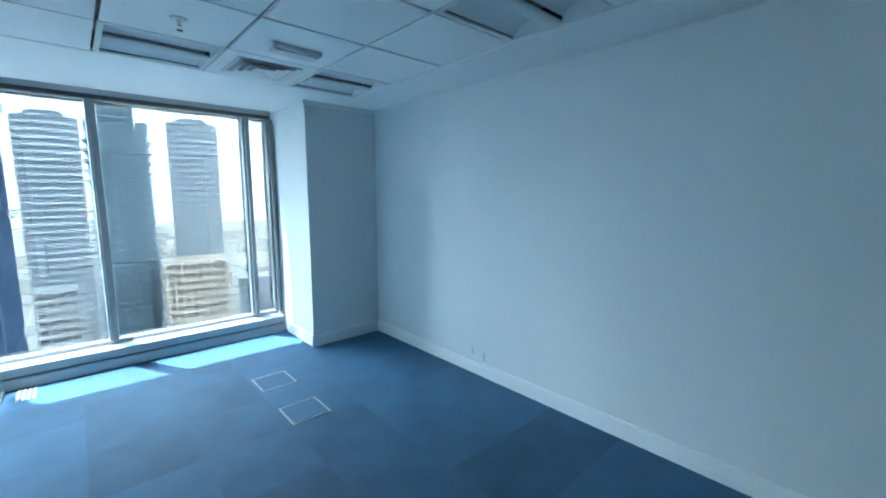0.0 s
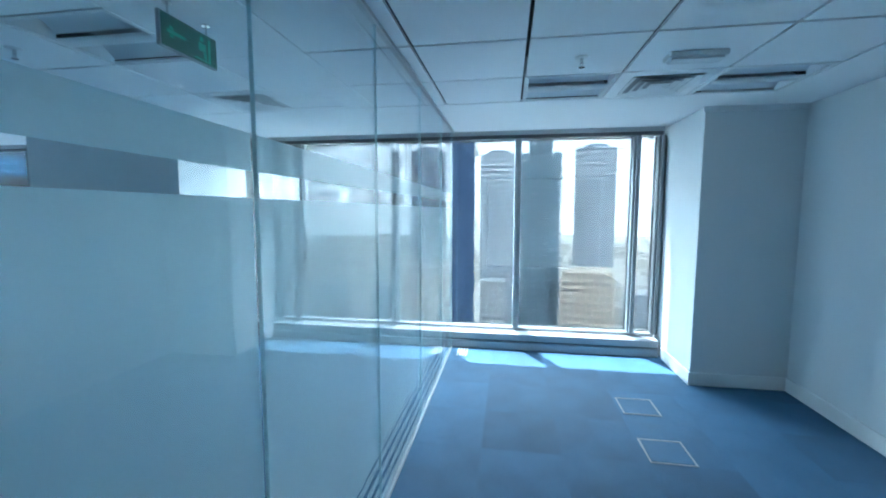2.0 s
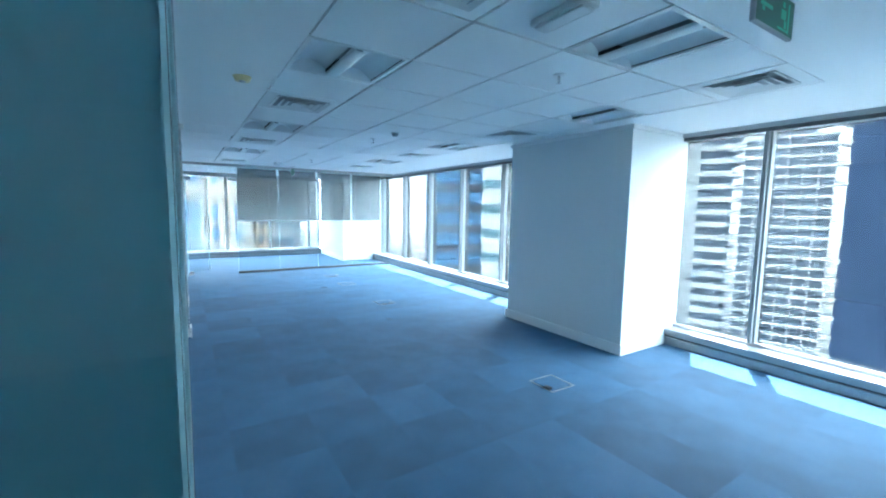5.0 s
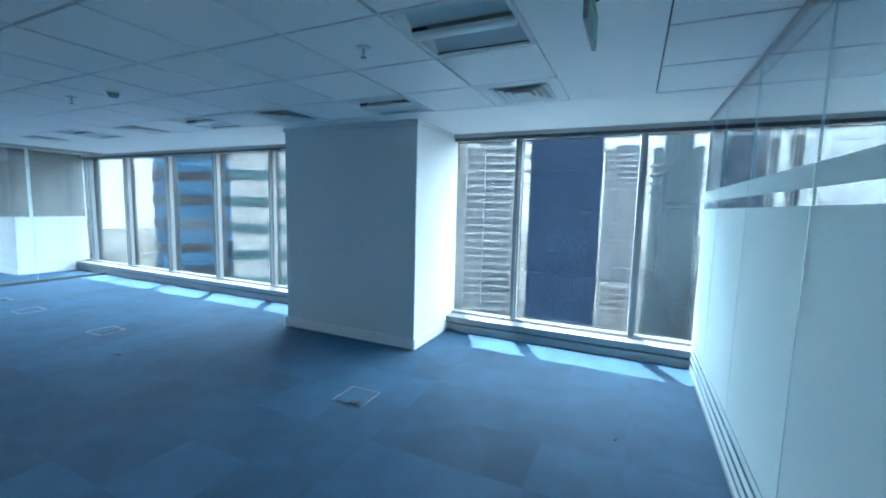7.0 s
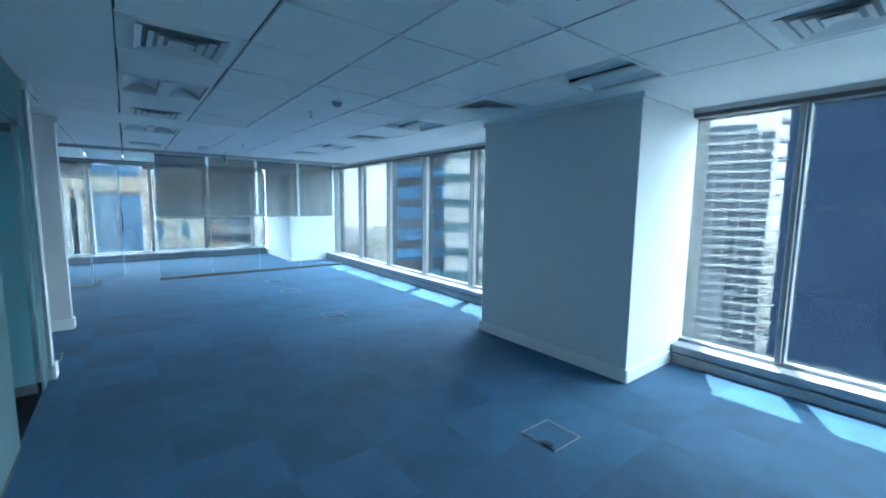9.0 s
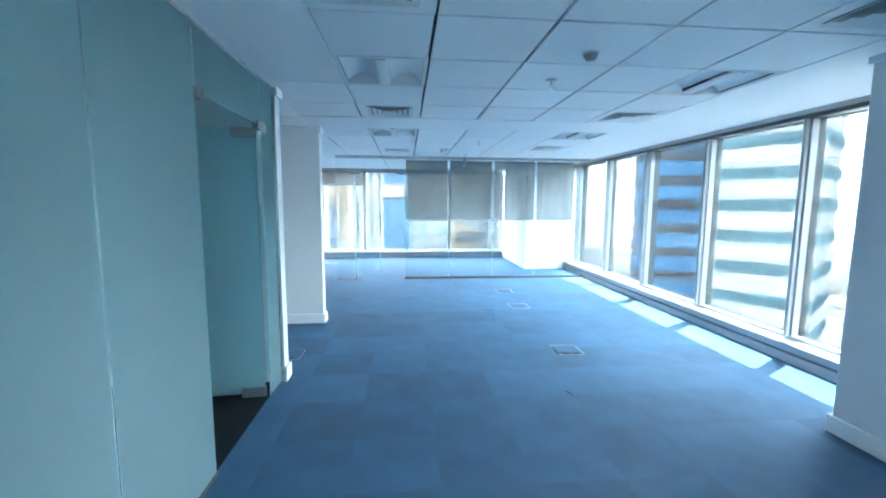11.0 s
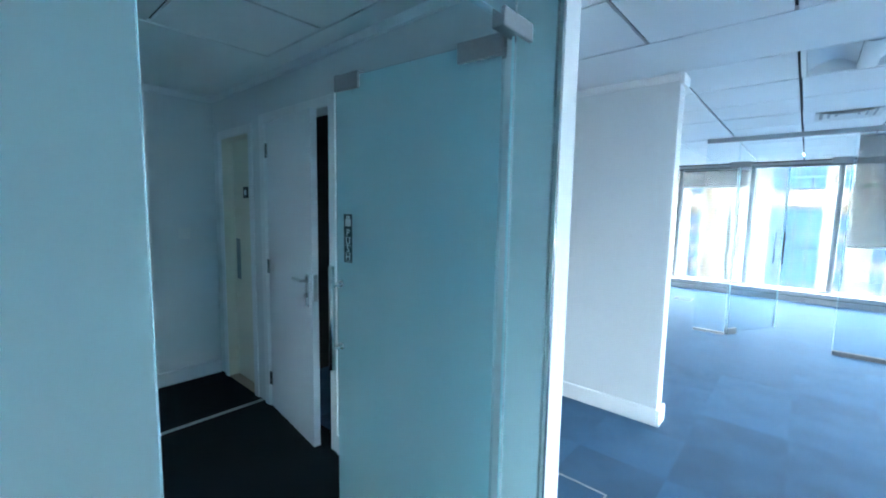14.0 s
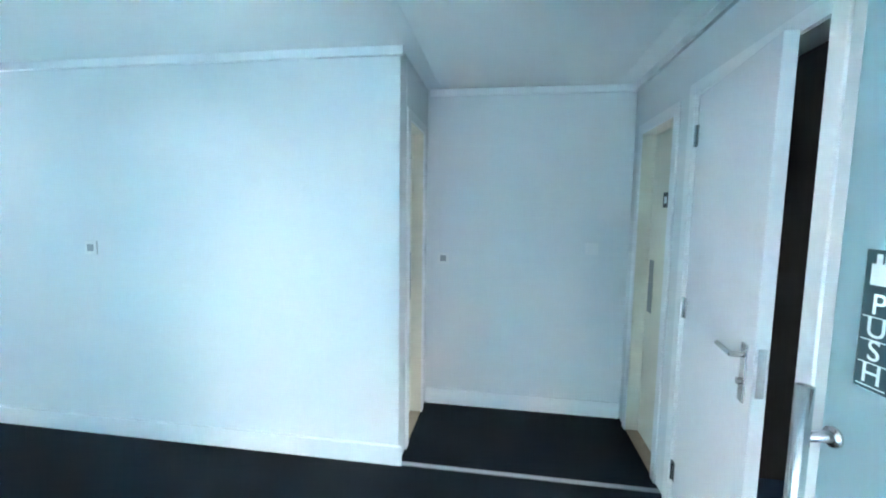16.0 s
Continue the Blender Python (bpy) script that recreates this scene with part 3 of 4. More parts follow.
# ---------------------------------------------------------------- ceiling fittings
def ceiling_light():
    top = thing("ceiling_light", pose(0, 0, 0), "unlit recessed twin-trough office ceiling light", "ceiling light", "recessed office lights")
    bm = bmesh.new()
    for a, b, c, d in ((-0.296, -0.296, 0.296, -0.270), (-0.296, 0.270, 0.296, 0.296), (-0.296, -0.2695, -0.268, 0.2695), (0.268, -0.2695, 0.296, 0.2695)):
        block(bm, a, b, 0, c, d, 0.012, 0.0015)
    part("frame", bm, WHITE_PL, top)
    for s in (-1, 1):
        bm = bmesh.new()
        prev = None
        for i in range(13):
            u = i / 12
            y = s * (0.045 + u * 0.224)
            z = 0.004 + 0.075 * math.sin(math.pi * (0.10 + 0.86 * u)) ** 0.8
            row = [bm.verts.new((-0.267, y, z)), bm.verts.new((0.267, y, z))]
            if prev:
                bm.faces.new((prev[0], prev[1], row[1], row[0]))
            prev = row
        part("reflector", bm, PAN, top, "curved grey reflector", True)
        for e in (-1, 1):
            bm = bmesh.new()
            x = e * 0.2675
            ring = [bm.verts.new((x, s * (0.045 + i / 12 * 0.224), 0.004 + 0.08 * math.sin(math.pi * (0.10 + 0.86 * i / 12)) ** 0.8)) for i in range(13)]
            low = [bm.verts.new((x, s * 0.269, 0.003)), bm.verts.new((x, s * 0.045, 0.003))]
            bm.faces.new(ring + low)
            part("end_cap", bm, PAN, top)
    bm = bmesh.new()
    prev = None
    for i in range(9):
        a = math.pi * i / 8
        row = [bm.verts.new((-0.267, 0.046 * math.cos(a), 0.012 - 0.020 * math.sin(a))), bm.verts.new((0.267, 0.046 * math.cos(a), 0.012 - 0.020 * math.sin(a)))]
        if prev:
            bm.faces.new((prev[0], prev[1], row[1], row[0]))
        prev = row
    part("lamp_cover", bm, WHITE_PL, top, "rounded pale lamp cover", True)
    part("housing", block(bmesh.new(), -0.29, -0.29, 0.122, 0.29, 0.29, 0.135), GREY_PL, top)
    return top


def ceiling_vent():
    top = thing("ceiling_vent", pose(0, 0, 0), "white square four-way ceiling air diffuser", "air vent", "ceiling air vents")
    bm = bmesh.new()
    o, i_ = 0.2955, 0.21
    for a, b, c, d in ((-o, -o, o, -i_), (-o, i_, o, o), (-o, -i_ + 0.0005, -i_, i_ - 0.0005), (i_, -i_ + 0.0005, o, i_ - 0.0005)):
        block(bm, a, b, 0.0, c, d, 0.012)
    part("plate", bm, CEIL, top)

    def ring(r0, r1, z0, z1, name, mat):
        b2 = bmesh.new()
        v = [[b2.verts.new((sx * r, sy * r, z)) for sx, sy in ((-1, -1), (1, -1), (1, 1), (-1, 1))] for r, z in ((r0, z0), (r1, z1), (r1 - 0.004, z1 + 0.001), (r0 - 0.004, z0 + 0.002))]
        for k in range(4):
            for q in range(4):
                b2.faces.new((v[k][q], v[k][(q + 1) % 4], v[(k + 1) % 4][(q + 1) % 4], v[(k + 1) % 4][q]))
        return part(name, b2, mat, top)
    ring(0.216, 0.178, -0.010, 0.003, "rim", WHITE_PL)
    for r in (0.160, 0.112, 0.064):
        ring(r, r - 0.026, -0.012, -0.001, "slat", WHITE_PL)
    part("slat", block(bmesh.new(), -0.04, -0.04, -0.003, 0.04, 0.04, 0.002, 0.001), WHITE_PL, top)
    part("backing", block(bmesh.new(), -0.209, -0.209, 0.001, 0.209, 0.209, 0.003), GREY_PL, top)
    return top


def place_all(maker, places, z=H):
    first = maker()
    first.matrix_basis = pose(*places[0], z)
    for x, y in places[1:]:
        copy_thing(first, pose(x, y, z))


place_all(ceiling_light, LIGHTS)
place_all(ceiling_vent, VENTS)


def sprinkler():
    top = thing("sprinkler", pose(0, 0, 0), "small chrome pendent sprinkler head on the ceiling", "sprinkler", "ceiling sprinklers")
    bm = bmesh.new()
    cyl(bm, (0, 0, -0.006), (0, 0, 0.0), 0.034, 0.04)
    part("rose", bm, WHITE_PL, top, "", True)
    bm = bmesh.new()
    cyl(bm, (0, 0, -0.03), (0, 0, -0.006), 0.009, seg=10)
    for s in (-1, 1):
        cyl(bm, (s * 0.009, 0, -0.03), (s * 0.003, 0, -0.052), 0.0025, seg=6)
    part("body", bm, CHROME, top)
    bm = bmesh.new()
    cyl(bm, (0, 0, -0.055), (0, 0, -0.052), 0.017, seg=14)
    part("deflector", bm, CHROME, top)
    return top


place_all(sprinkler, [(1.0, 4.92), (-2.0, 4.32), (-5.05, 4.32), (-8.0, 4.32), (-8.6, 1.9)])


def smoke_detector():
    top = thing("smoke_detector", pose(0, 0, 0), "round white smoke detector on the ceiling", "smoke detector", "smoke detectors")
    bm = bmesh.new()
    cyl(bm, (0, 0, -0.012), (0, 0, 0), 0.05, 0.052)
    part("base", bm, WHITE_PL, top, "", True)
    bm = bmesh.new()
    cyl(bm, (0, 0, -0.042), (0, 0, -0.012), 0.03, 0.043)
    part("chamber", bm, GREY_PL, top, "", True)
    return top


place_all(smoke_detector, [(-4.5, 4.36)])

cover = thing("ceiling_sensor", pose(-3.24, 2.62, H), "yellowed round ceiling sensor cover", "sensor")
bm = bmesh.new()
cyl(bm, (0, 0, -0.03), (0, 0, 0), 0.045, 0.06)
part("cover", bm, YELLOWED, cover, "", True)
bm = bmesh.new()
cyl(bm, (0, 0, -0.036), (0, 0, -0.03), 0.02)
part("lens", bm, GREY_PL, cover, "", True)


def emergency_light():
    top = thing("emergency_light", pose(0, 0, 0), "slim white emergency light bar on the ceiling", "emergency light", "emergency lights")
    part("body", block(bmesh.new(), -0.15, -0.055, -0.03, 0.15, 0.055, 0.0, 0.008), WHITE_PL, top)
    part("diffuser", block(bmesh.new(), -0.135, -0.04, -0.042, 0.135, 0.04, -0.0305, 0.01), WHITE_PL, top, "cloudy diffuser")
    return top


place_all(emergency_light, [(1.6, 4.95), (-1.4, 3.68), (-9.0, 3.9)])


def exit_sign(m, label):
    top = thing("exit_sign", m, label, "exit sign", "hanging exit signs")
    part("box", block(bmesh.new(), -0.009, -0.165, -0.19, 0.009, 0.165, -0.05, 0.003), GREY_PL, top)
    for s in (-1, 1):
        xs = sorted((s * 0.0093, s * 0.0100))
        face = part("face", block(bmesh.new(), xs[0], -0.158, -0.184, xs[1], 0.158, -0.056), GREEN, top, "dark green face")
        xs = sorted((s * 0.0102, s * 0.0107))
        bm = bmesh.new()
        block(bm, xs[0], 0.03, -0.127, xs[1], 0.13, -0.113)
        for q in (-1, 1):
            block(bm, xs[0], 0.095, -0.127 + q * 0.016, xs[1], 0.115, -0.113 + q * 0.016)
        part("arrow", bm, GREEN_LIGHT, face)
        bm = bmesh.new()
        block(bm, xs[0], -0.12, -0.175, xs[1], -0.02, -0.167)
        block(bm, xs[0], -0.12, -0.1665, xs[1], -0.105, -0.07)
        block(bm, xs[0], -0.09, -0.135, xs[1], -0.045, -0.10)
        block(bm, xs[0], -0.075, -0.093, xs[1], -0.055, -0.073)
        block(bm, xs[0], -0.095, -0.163, xs[1], -0.075, -0.137)
        part("pictogram", bm, GREEN_LIGHT, face)
    for y in (-0.11, 0.11):
        bm = bmesh.new()
        cyl(bm, (0, y, -0.05), (0, y, 0.0), 0.004, seg=8)
        cyl(bm, (0, y, -0.008), (0, y, 0.0), 0.018, seg=12)
        part("hanger", bm, CHROME, top)
    return top


exit_sign(pose(-0.79, 4.12, H, 0, 0, 180), "green exit sign hanging from the ceiling strip")
exit_sign(pose(-9.7, 4.35, H, 0, 0, 90), "small dark exit sign hanging before the glass office")


# ---------------------------------------------------------------- floor boxes, sockets and small things
def floor_box(m, flaps, label):
    top = thing("floor_box", m, label, "floor box", "floor service boxes")
    w = 0.135
    bm = bmesh.new()
    for a, b, c, d in ((-w, -w, w, -w + 0.010), (-w, w - 0.010, w, w), (-w, -w + 0.0105, -w + 0.010, w - 0.0105), (w - 0.010, -w + 0.0105, w, w - 0.0105)):
        block(bm, a, b, 0.0, c, d, 0.005, 0.001)
    part("frame", bm, SILL if flaps else GREY_PL, top, "metal trim frame")
    part("lid", block(bmesh.new(), -w + 0.016, -w + 0.016, 0.0, w - 0.016, w - 0.016, 0.004, 0.001), CARPET_FAR, top, "carpet-filled lid")
    for x in flaps:
        part("cable_flap", block(bmesh.new(), x - 0.034, -w + 0.010, 0.0052, x + 0.034, -w + 0.052, 0.013, 0.002), BLACK, top, "black cable flap")
    return top


floor_box(pose(1.62, 5.70, 0, 0, 0, 0), (), "square floor box with pale trim set in carpet")
floor_box(pose(1.615, 5.09, 0, 0, 0, 0), (), "square floor box with pale trim set in carpet")
for x, y, r in ((-5.98, 4.90, 90), (-8.85, 4.93, 90), (-6.05, 2.12, 90), (-12.05, 1.45, 0)):
    floor_box(pose(x, y, 0, 0, 0, r), (-0.05, 0.05), "square floor box with black cable flaps in carpet")
floor_box(pose(-2.48, 4.91, 0, 0, 0, 0), (0.055,), "square floor box with one black cable flap")
floor_box(pose(-7.78, 4.90, 0, 0, 0, 0), (), "square floor box with pale trim set in carpet")


def wall_plate(name, m, label, category, dark):
    top = thing(name, m, label, category)
    part("plate", block(bmesh.new(), -0.043, 0.0005, -0.043, 0.043, 0.010, 0.043, 0.003), WHITE_PL, top)
    part("rocker", block(bmesh.new(), -0.022, 0.0105, -0.022, 0.022, 0.013, 0.022, 0.002), GREY_PL if dark else WHITE_PL, top)
    return top


wall_plate("thermostat", pose(-2.0, -0.07, 1.23), "small white thermostat with a grey screen on wall", "thermostat", True)
wall_plate("light_switch", pose(-5.2, -0.88, 1.24), "white switch plate on recess wall", "switch", False)
# the last plate stands in for the lever handle of the east recess door
wall_plate("lever_stand_in", pose(-4.13, -0.88, 1.14), "small white plate standing in for a door lever", "access reader", True)

grille = thing("floor_grille", pose(0.14, 6.72, 0), "slatted pale floor grille beside the glass", "grille")
for i in range(4):
    part("slat", block(bmesh.new(), -0.055 + 0.03 * i, -0.13, 0.0005, -0.037 + 0.03 * i, 0.13, 0.006, 0.001), GREY_PL, grille)


def scrap(x, y, r, size):
    top = thing("carpet_scrap", pose(x, y, 0, 0, 0, r), "small dark scrap lying on the carpet", "debris", "scraps on carpet")
    bm = bmesh.new()
    block(bm, -size, -0.008, 0.0005, size, 0.008, 0.006, 0.002)
    part("scrap", bm, BLACK, top)


scrap(-5.05, 4.55, 30, 0.035)
scrap(-0.6, 5.2, 60, 0.02)
scrap(-7.6, 4.4, 75, 0.06)

def scuff(y, z, h):
    top = thing("wall_scuff", pose(XE - 0.0006, y, z), "faint grey scuff mark on the office wall", "scuff mark", "scuff marks")
    bm = bmesh.new()
    block(bm, -0.0004, -0.006, -h, 0.0004, 0.004, h)
    block(bm, -0.0005, 0.010, -h * 0.6, 0.0003, 0.014, h * 0.4)
    part("mark", bm, GREY_PL, top)


scuff(4.75, 0.19, 0.03)
scuff(4.62, 0.17, 0.035)

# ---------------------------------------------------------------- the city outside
# glowing ring added as hazy sky; its emission also lights the rooms
m, n, l, p = nodes_of("horizon_glow")
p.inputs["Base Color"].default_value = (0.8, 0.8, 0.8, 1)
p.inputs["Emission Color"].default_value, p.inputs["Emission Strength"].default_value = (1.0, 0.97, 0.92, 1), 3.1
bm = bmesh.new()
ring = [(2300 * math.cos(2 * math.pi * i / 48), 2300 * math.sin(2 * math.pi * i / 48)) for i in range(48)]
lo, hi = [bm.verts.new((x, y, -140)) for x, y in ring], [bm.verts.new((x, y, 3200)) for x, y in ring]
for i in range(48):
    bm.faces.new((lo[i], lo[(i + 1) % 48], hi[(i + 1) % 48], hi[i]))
structure(part("backdrop", bm, m), "added glowing ring standing in for bright hazy sky", "sky")

structure(slab("ground", -2500, -1500, -131, 2500, 2800, -130, CITY), "sandy city ground far below, paled to look hazy", "ground")


# city colours are lightened to carry the haze of distance
def haze(name, c, **k):
    return surface(name, c, 0.7, grain=0.4, vary=0.08, stain=0.02, bump=0.0, spec=0.25, **k)


NAVY = haze("navy_facade", (0.060, 0.092, 0.175))
SLATE = haze("slate_glass_facade", (0.19, 0.24, 0.31))
TEAL_T = haze("teal_tower_glass", (0.23, 0.31, 0.37))
PALE = haze("pale_concrete_band", (0.68, 0.68, 0.68))
CONC = haze("raw_concrete_frame", (0.88, 0.87, 0.85))
# dark body colour stands in for the shade inside open floors
CONC_IN = haze("painted_floor_shade", (0.17, 0.21, 0.27))
BEIGE = haze("beige_facade", (0.82, 0.70, 0.57))
TAN = haze("tan_facade", (0.78, 0.62, 0.47))
BLUEGL = haze("bright_blue_glazing", (0.20, 0.36, 0.60))
DARKWIN = haze("dark_window_band", (0.03, 0.05, 0.08))
BROWN = haze("brown_window_band", (0.17, 0.165, 0.18))
TEALWIN = haze("teal_window_band", (0.16, 0.25, 0.29))
GROUND_Z = -130.0


def bearing(yaw, d):
    return Vector((-math.sin(radians(yaw)) * d, math.cos(radians(yaw)) * d, 0))


def tower(label, yaw0, yaw1, d, top, body, band=None, storey=3.6, proud=1.2, thick=1.2, fins=0, fin_mat=None, low=-70, depth=None, crown=0, turn=0.0, rounded=False, name="tower"):
    """A far building facing the viewer: body, one slab a storey, uprights and crown."""
    yaw = (yaw0 + yaw1) / 2
    w = 2 * d * math.tan(radians(abs(yaw0 - yaw1) / 2))
    dp = depth or w
    c = bearing(yaw, d + dp / 2)
    t = thing(name, pose(c.x, c.y + 3, 0, 0, 0, yaw + turn), label, "building")
    cut = w * 0.3 if rounded else 0.0

    def plan(bm, grow, z0, z1):
        a, b = w / 2 + grow, dp / 2 + grow
        if rounded:
            ring = [(-a, b), (-a, -b + cut), (-a * 0.85, -b + cut * 0.45), (-a * 0.5, -b + cut * 0.1), (0, -b), (a * 0.5, -b + cut * 0.1), (a * 0.85, -b + cut * 0.45), (a, -b + cut), (a, b)]
        else:
            ring = [(-a, b), (-a, -b), (a, -b), (a, b)]
        lo, hi = [bm.verts.new((x, y, z0)) for x, y in ring], [bm.verts.new((x, y, z1)) for x, y in ring]
        bm.faces.new(lo), bm.faces.new(hi[::-1])
        for i in range(len(ring)):
            bm.faces.new((lo[i], lo[(i + 1) % len(ring)], hi[(i + 1) % len(ring)], hi[i]))
        return bm
    part("wall", plan(bmesh.new(), 0, GROUND_Z, top), body, t)
    part("roof", plan(bmesh.new(), 0.4, top, top + 1.2), band or body, t)
    if band:
        me = mesh_of("storey_band", plan(bmesh.new(), proud, 0.0, thick), band)
        z = top - storey
        while z > low:
            ob = new("storey_band", me)
            ob.parent = t
            ob.location = (0, 0, z)
            z -= storey
    if fins:
        me = mesh_of("pier", block(bmesh.new(), -0.35, -0.5, low, 0.35, 0.5, top + 0.5), fin_mat or band)
        for i in range(fins + 1):
            ob = new("pier", me)
            ob.parent = t
            ob.location = (-w / 2 + w * i / fins, -dp / 2 - proud, 0)
    if crown:
        part("crown", plan(bmesh.new(), -w * 0.2, top + 1.2, top + crown), body, t)
    return t


bm = bmesh.new()
for k in range(420):
    a, d = radians(random.uniform(-40, 115)), random.uniform(230, 1500)
    x, y, w, q, h = -math.sin(a) * d, math.cos(a) * d, random.uniform(6, 26), random.uniform(6, 26), random.uniform(4, 22)
    block(bm, x - w, y - q, GROUND_Z, x + w, y + q, GROUND_Z + h)
tagged(part("low_city_blocks", bm, haze("city_roofs", (0.70, 0.66, 0.60))), "pale low city blocks spread across the plain", "buildings", kind="stuff")
bm = bmesh.new()
for k in range(9):
    block(bm, -1800, 160 + 130 * k, GROUND_Z + 0.2, 1500, 172 + 130 * k, GROUND_Z + 0.4)
structure(part("road", bm, haze("far_asphalt", (0.12, 0.12, 0.12))), "grey roads crossing the sandy plain", "road")

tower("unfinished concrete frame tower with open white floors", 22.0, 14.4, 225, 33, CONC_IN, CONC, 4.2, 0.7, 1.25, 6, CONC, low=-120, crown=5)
tower("white tower with deep balcony slabs", 27.5, 22.9, 118, 55, SLATE, CONC, 3.0, 1.6, 1.2, low=-80)
navy_tower = tower("plain dark navy glass tower standing close by", 13.6, 4.4, 95, 60, NAVY, haze("navy_joint", (0.066, 0.100, 0.185)), 12.0, 0.05, 0.5)
balcony_me = mesh_of("balcony", block(bmesh.new(), -1.0, -1.6, 0.0, 0.5, 3.0, 0.7), CONC)
for k in range(32):
    ob = new("balcony", balcony_me)
    ob.parent = navy_tower
    ob.location = (-7.9, -6.4, 46 - 3.3 * k)
for u, z in ((7.75, 14.0), (7.75, -2.5), (7.75, -22.0)):
    part("bracket", block(bmesh.new(), u - 0.4, -8.4, z, u + 0.9, -7.4, z + 1.6), PALE, navy_tower)
for u, z in ((-1.5, 1.0), (3.5, 0.6), (1.0, -26.0)):
    part("vent_strip", block(bmesh.new(), u - 1.6, -7.95, z, u + 1.6, -7.7, z + 0.6), SLATE, navy_tower)
tower("rounded pale tower with horizontal storey bands", 3.9, -1.1, 380, 52, SLATE, PALE, 4.8, 0.7, 2.1, rounded=True, low=-110, crown=5)
teal_tower = tower("slim teal glass tower with scalloped balconies and stepped crown", -1.6, -6.9, 220, 27, TEAL_T, haze("teal_balcony", (0.60, 0.64, 0.67)), 4.2, 1.4, 1.1, low=-125)
core_glass = haze("teal_core_glass", (0.17, 0.23, 0.28))
part("core", block(bmesh.new(), -5.4, -13.4, GROUND_Z, 5.4, 2.0, 52, 0.3), core_glass, teal_tower, "tall dark central bay")
bay_me = mesh_of("balcony", block(bmesh.new(), -1.5, -0.9, 0.0, 1.5, 0.9, 0.8, 0.25), haze("pale_balcony", (0.50, 0.55, 0.60)))
for u in (-2.7, 2.7):
    for k in range(50):
        ob = new("balcony", bay_me)
        ob.parent, ob.location = teal_tower, (u, -13.9, 48 - 3.2 * k)
for u in (-5.4, 0.0, 5.4):
    part("pier", block(bmesh.new(), u - 0.45, -14.4, GROUND_Z, u + 0.45, -13.3, 53.5), TEAL_T, teal_tower)
for u in (-8.6, 8.6):
    part("crown", block(bmesh.new(), u - 2.0, -9.5, 28.3, u + 2.0, 6.0, 31.5, 0.3), TEAL_T, teal_tower)
tower("rounded pale tower with horizontal storey bands", -8.6, -13.7, 400, 58, SLATE, PALE, 4.8, 0.7, 2.1, rounded=True, low=-120, crown=5)
tower("low beige apartment block with balconies", -7.6, -13.8, 200, -28, BROWN, BEIGE, 3.4, 1.2, 1.4, 8, BEIGE, low=-128)
tower("low white office block by the road", 3.6, 0.4, 210, -36, BROWN, PALE, 3.4, 0.8, 1.6, 4, PALE, low=-128)
tower("low pale block in the haze", -15, -19, 420, -78, SLATE, PALE, 4, 0.8, 1.6, low=-128)
tower("low pale block in the haze", -22, -27, 520, -92, SLATE, PALE, 4, 0.8, 1.6, low=-128)
tower("low warehouse roofs in the haze", -3, -8, 380, -95, SLATE, BEIGE, 4, 0.8, 1.6, low=-128)
tower("blue glass tower with dark brown window bands", 60.5, 53.2, 75, 60, BLUEGL, BROWN, 3.7, 0.25, 1.35, low=-60, turn=8)
tower("pale tower with teal window bands", 52.0, 42.5, 62, 60, PALE, TEALWIN, 3.7, 0.2, 1.3, low=-60, turn=-12)
# distance haze is mixed into the body colours of these two
tower("far tower down the coast, paled to look hazy", 68.5, 66.5, 700, 12, haze("far_haze", (0.5, 0.55, 0.6)), None)
tower("low blocks down the coast, paled to look hazy", 76, 62, 800, -80, haze("far_haze_low", (0.5, 0.5, 0.5)), PALE, 6, 0.5, 3)
tower("tan apartment tower with blue windows", 86.4, 80.6, 96, 30, BLUEGL, TAN, 3.5, 0.5, 1.5, 6, TAN, low=-60)
tower("white banded apartment tower", 80.4, 77.4, 95, 30, SLATE, PALE, 3.2, 0.5, 1.4, low=-60)


def bay_tower(yaw, d, w, top, bays, label):
    """A beige building whose front carries bays of panes: (from, to, panes across, storey, sill, material)."""
    c = bearing(yaw, d)
    t = thing("apartment_building", pose(c.x, c.y + 3, 0, 0, 0, yaw), label, "building")
    part("wall", block(bmesh.new(), -w / 2, 0, GROUND_Z, w / 2, w, top), BEIGE, t)
    part("roof", block(bmesh.new(), -w / 2 - 0.5, -0.6, top, w / 2 + 0.5, w + 0.5, top + 1.2), CONC, t)
    part("cornice", block(bmesh.new(), -w / 2 - 0.3, -0.9, 2.6, w / 2 + 0.3, -0.02, 4.7), BEIGE, t, "broad projecting beige band")
    for u0, u1, across, storey, sill, mat in bays:
        step = (u1 - u0) / across
        for i in range(across):
            a, b = u0 + i * step + 0.12, u0 + (i + 1) * step - 0.12
            me = mesh_of("pane", block(bmesh.new(), a, -0.35, 0.0, b, -0.02, storey - sill), mat)
            z = 4.75
            while z < top - storey:
                ob = new("pane", me)
                ob.parent, ob.location = t, (0, 0, z + 0.1)
                z += storey
            z = 2.5 - storey
            while z > -48:
                ob = new("pane", me)
                ob.parent, ob.location = t, (0, 0, z)
                z -= storey
    for u in sorted({b[0] for b in bays} | {b[1] for b in bays}):
        part("pier", block(bmesh.new(), u - 0.28, -0.75, -60, u + 0.28, -0.03, top), CONC, t)
    return t


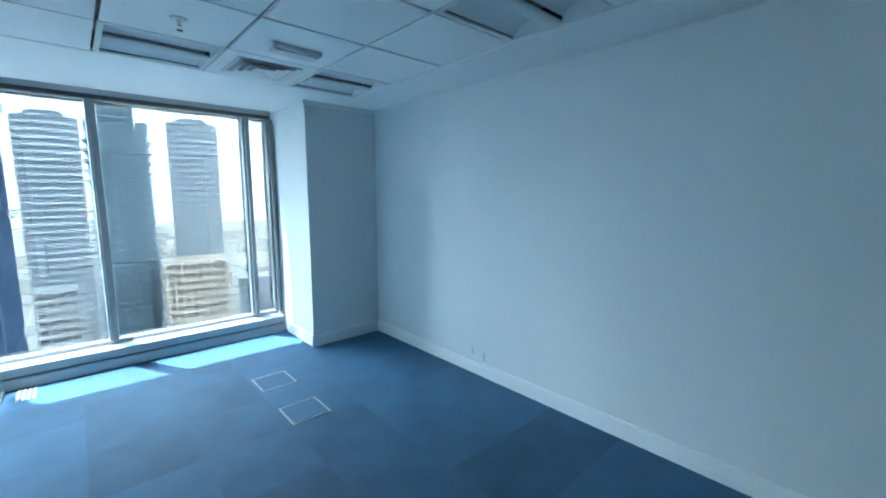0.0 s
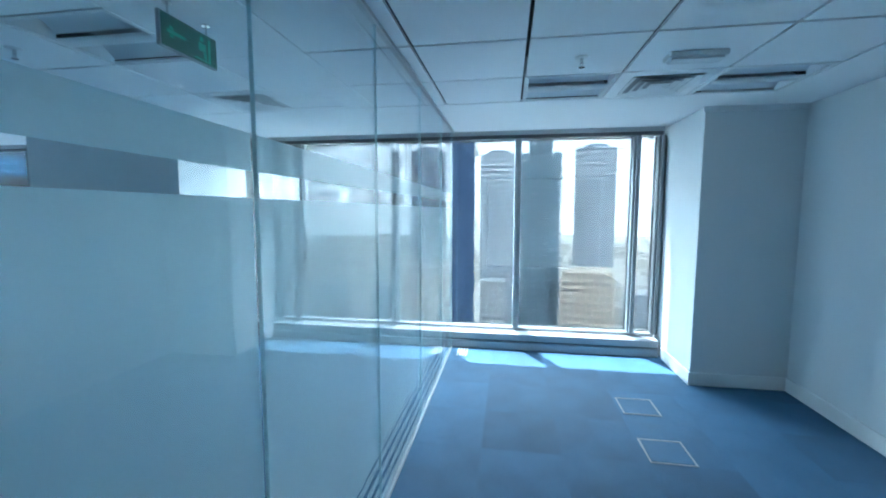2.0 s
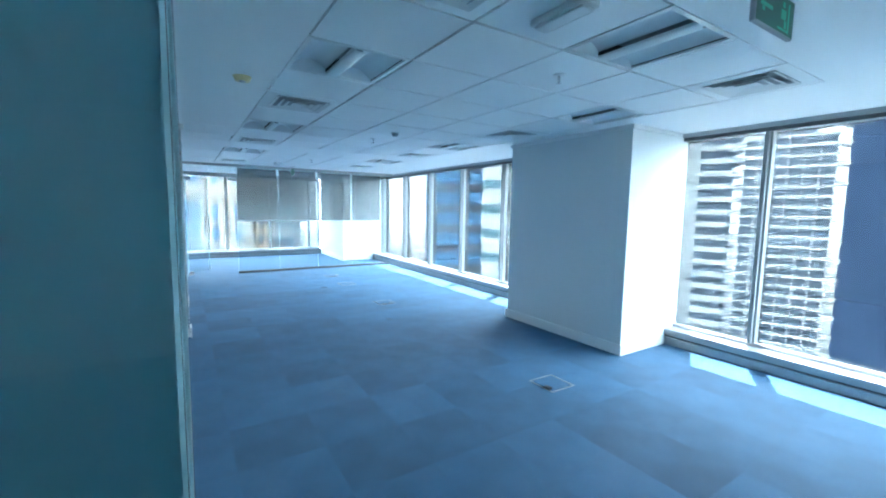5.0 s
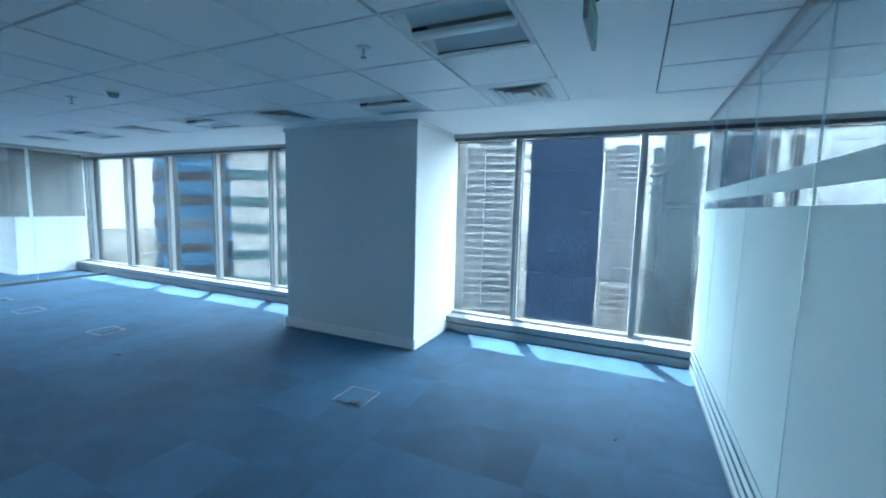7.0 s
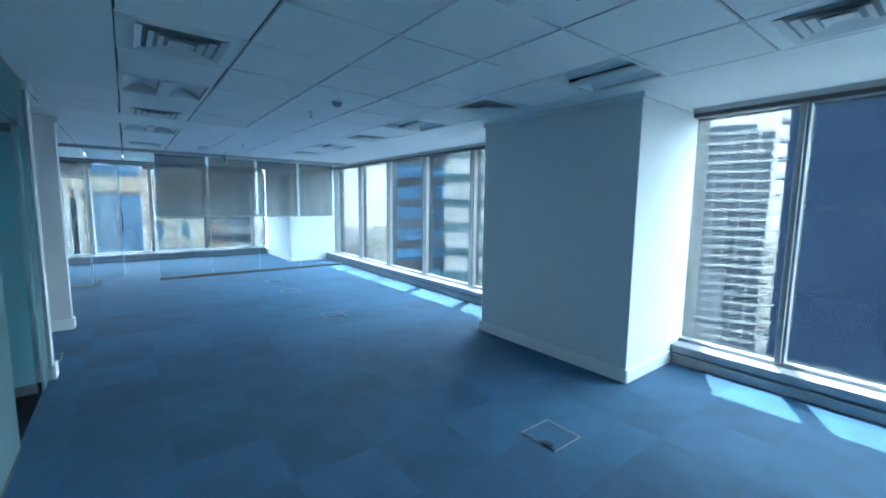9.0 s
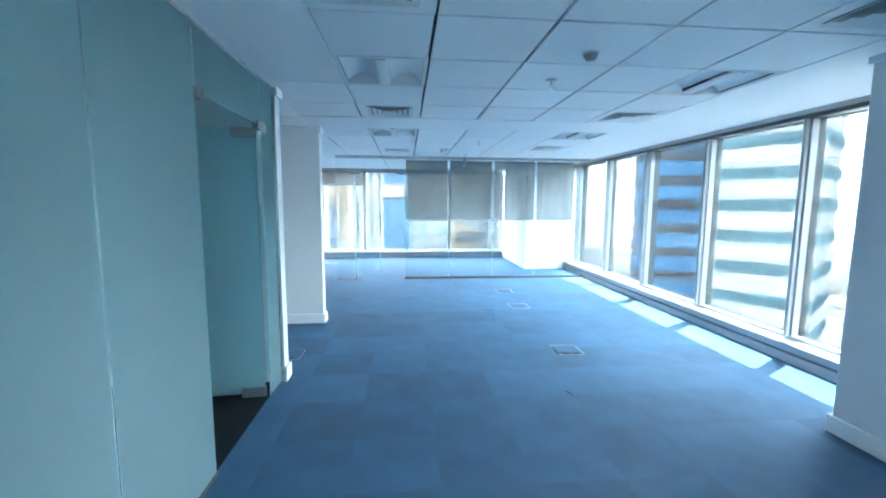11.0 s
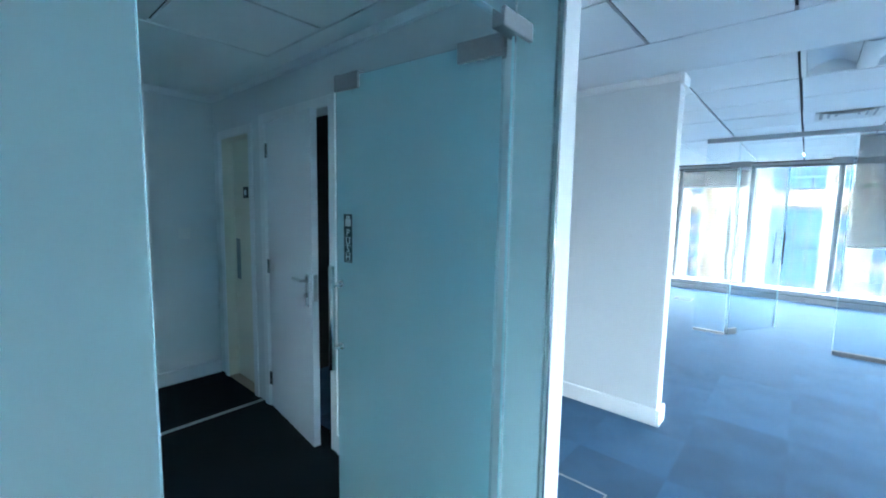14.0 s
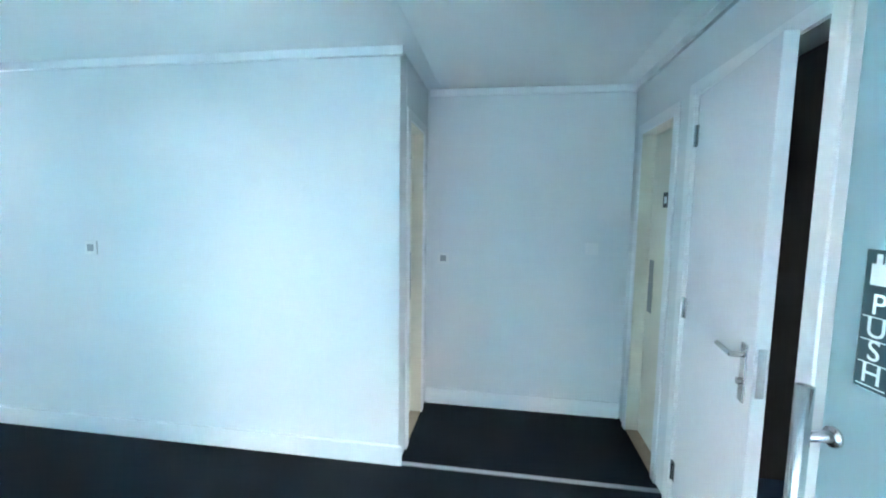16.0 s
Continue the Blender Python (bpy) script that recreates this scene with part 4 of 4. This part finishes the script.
bay_tower(90.0, 78, 19.0, 26, [(-8.9, -8.0, 1, 3.5, 1.2, DARKWIN), (-6.6, -5.4, 1, 3.5, 1.0, DARKWIN), (-4.1, 1.8, 4, 3.5, 0.25, BLUEGL), (3.0, 4.4, 1, 3.5, 1.2, BLUEGL), (6.2, 7.9, 2, 3.5, 1.3, BLUEGL)],
          "beige tower with a wide blue glazed bay and piers")
bay_tower(99.6, 92, 7.0, 30, [(-0.9, 1.3, 2, 3.4, 1.1, BLUEGL)], "cream slab tower with one column of windows")
tower("beige apartment tower with blue windows", 112, 104, 110, 30, BLUEGL, BEIGE, 3.5, 0.5, 1.5, 8, BEIGE, low=-60)

# ---------------------------------------------------------------- carpet tiles
SIZE = 0.5
tile_me = mesh_of("carpet_tile", block(bmesh.new(), -SIZE / 2 + 0.0003, -SIZE / 2 + 0.0003, -0.0085, SIZE / 2 - 0.0003, SIZE / 2 - 0.0003, 0.0), CARPET)
carpet = thing("floor_carpet", pose(0, 0, 0), "blue carpet tiles in shifting tones", "carpet", kind="structure")
rest = bmesh.new()
spots = []
for i in range(-27, 7):
    for j in range(-2, 15):
        x, y = 0.25 + i * SIZE - 0.04, 0.2 + j * SIZE
        if x - 0.25 > XE or y > 7.2 or x < -13.4:
            continue
        if -5.55 < x - 0.25 and x + 0.25 < -0.97 and y + 0.25 < 2.23:
            continue
        if (x > 0.3 and y < 0.3) or (x > -5.5 and y < -0.3):
            continue
        spots.append((x, y))
near = sorted(spots, key=lambda s: abs(s[1] - 4.2) * 1.2 + (max(0, -s[0] - 7.0) * 2))[:300]
near_set = set(near)
for x, y in spots:
    if (x, y) in near_set:
        ob = new("carpet_tile", tile_me)
        ob.parent = carpet
        ob.location = (x, y, 0)
        ob.rotation_euler[2] = random.choice((0, 1, 2, 3)) * math.pi / 2
    else:
        block(rest, x - SIZE / 2, y - SIZE / 2, -0.0085, x + SIZE / 2, y + SIZE / 2, 0.0)
tagged(part("carpet_tiles_beyond", rest, CARPET_FAR, carpet), kind="stuff")
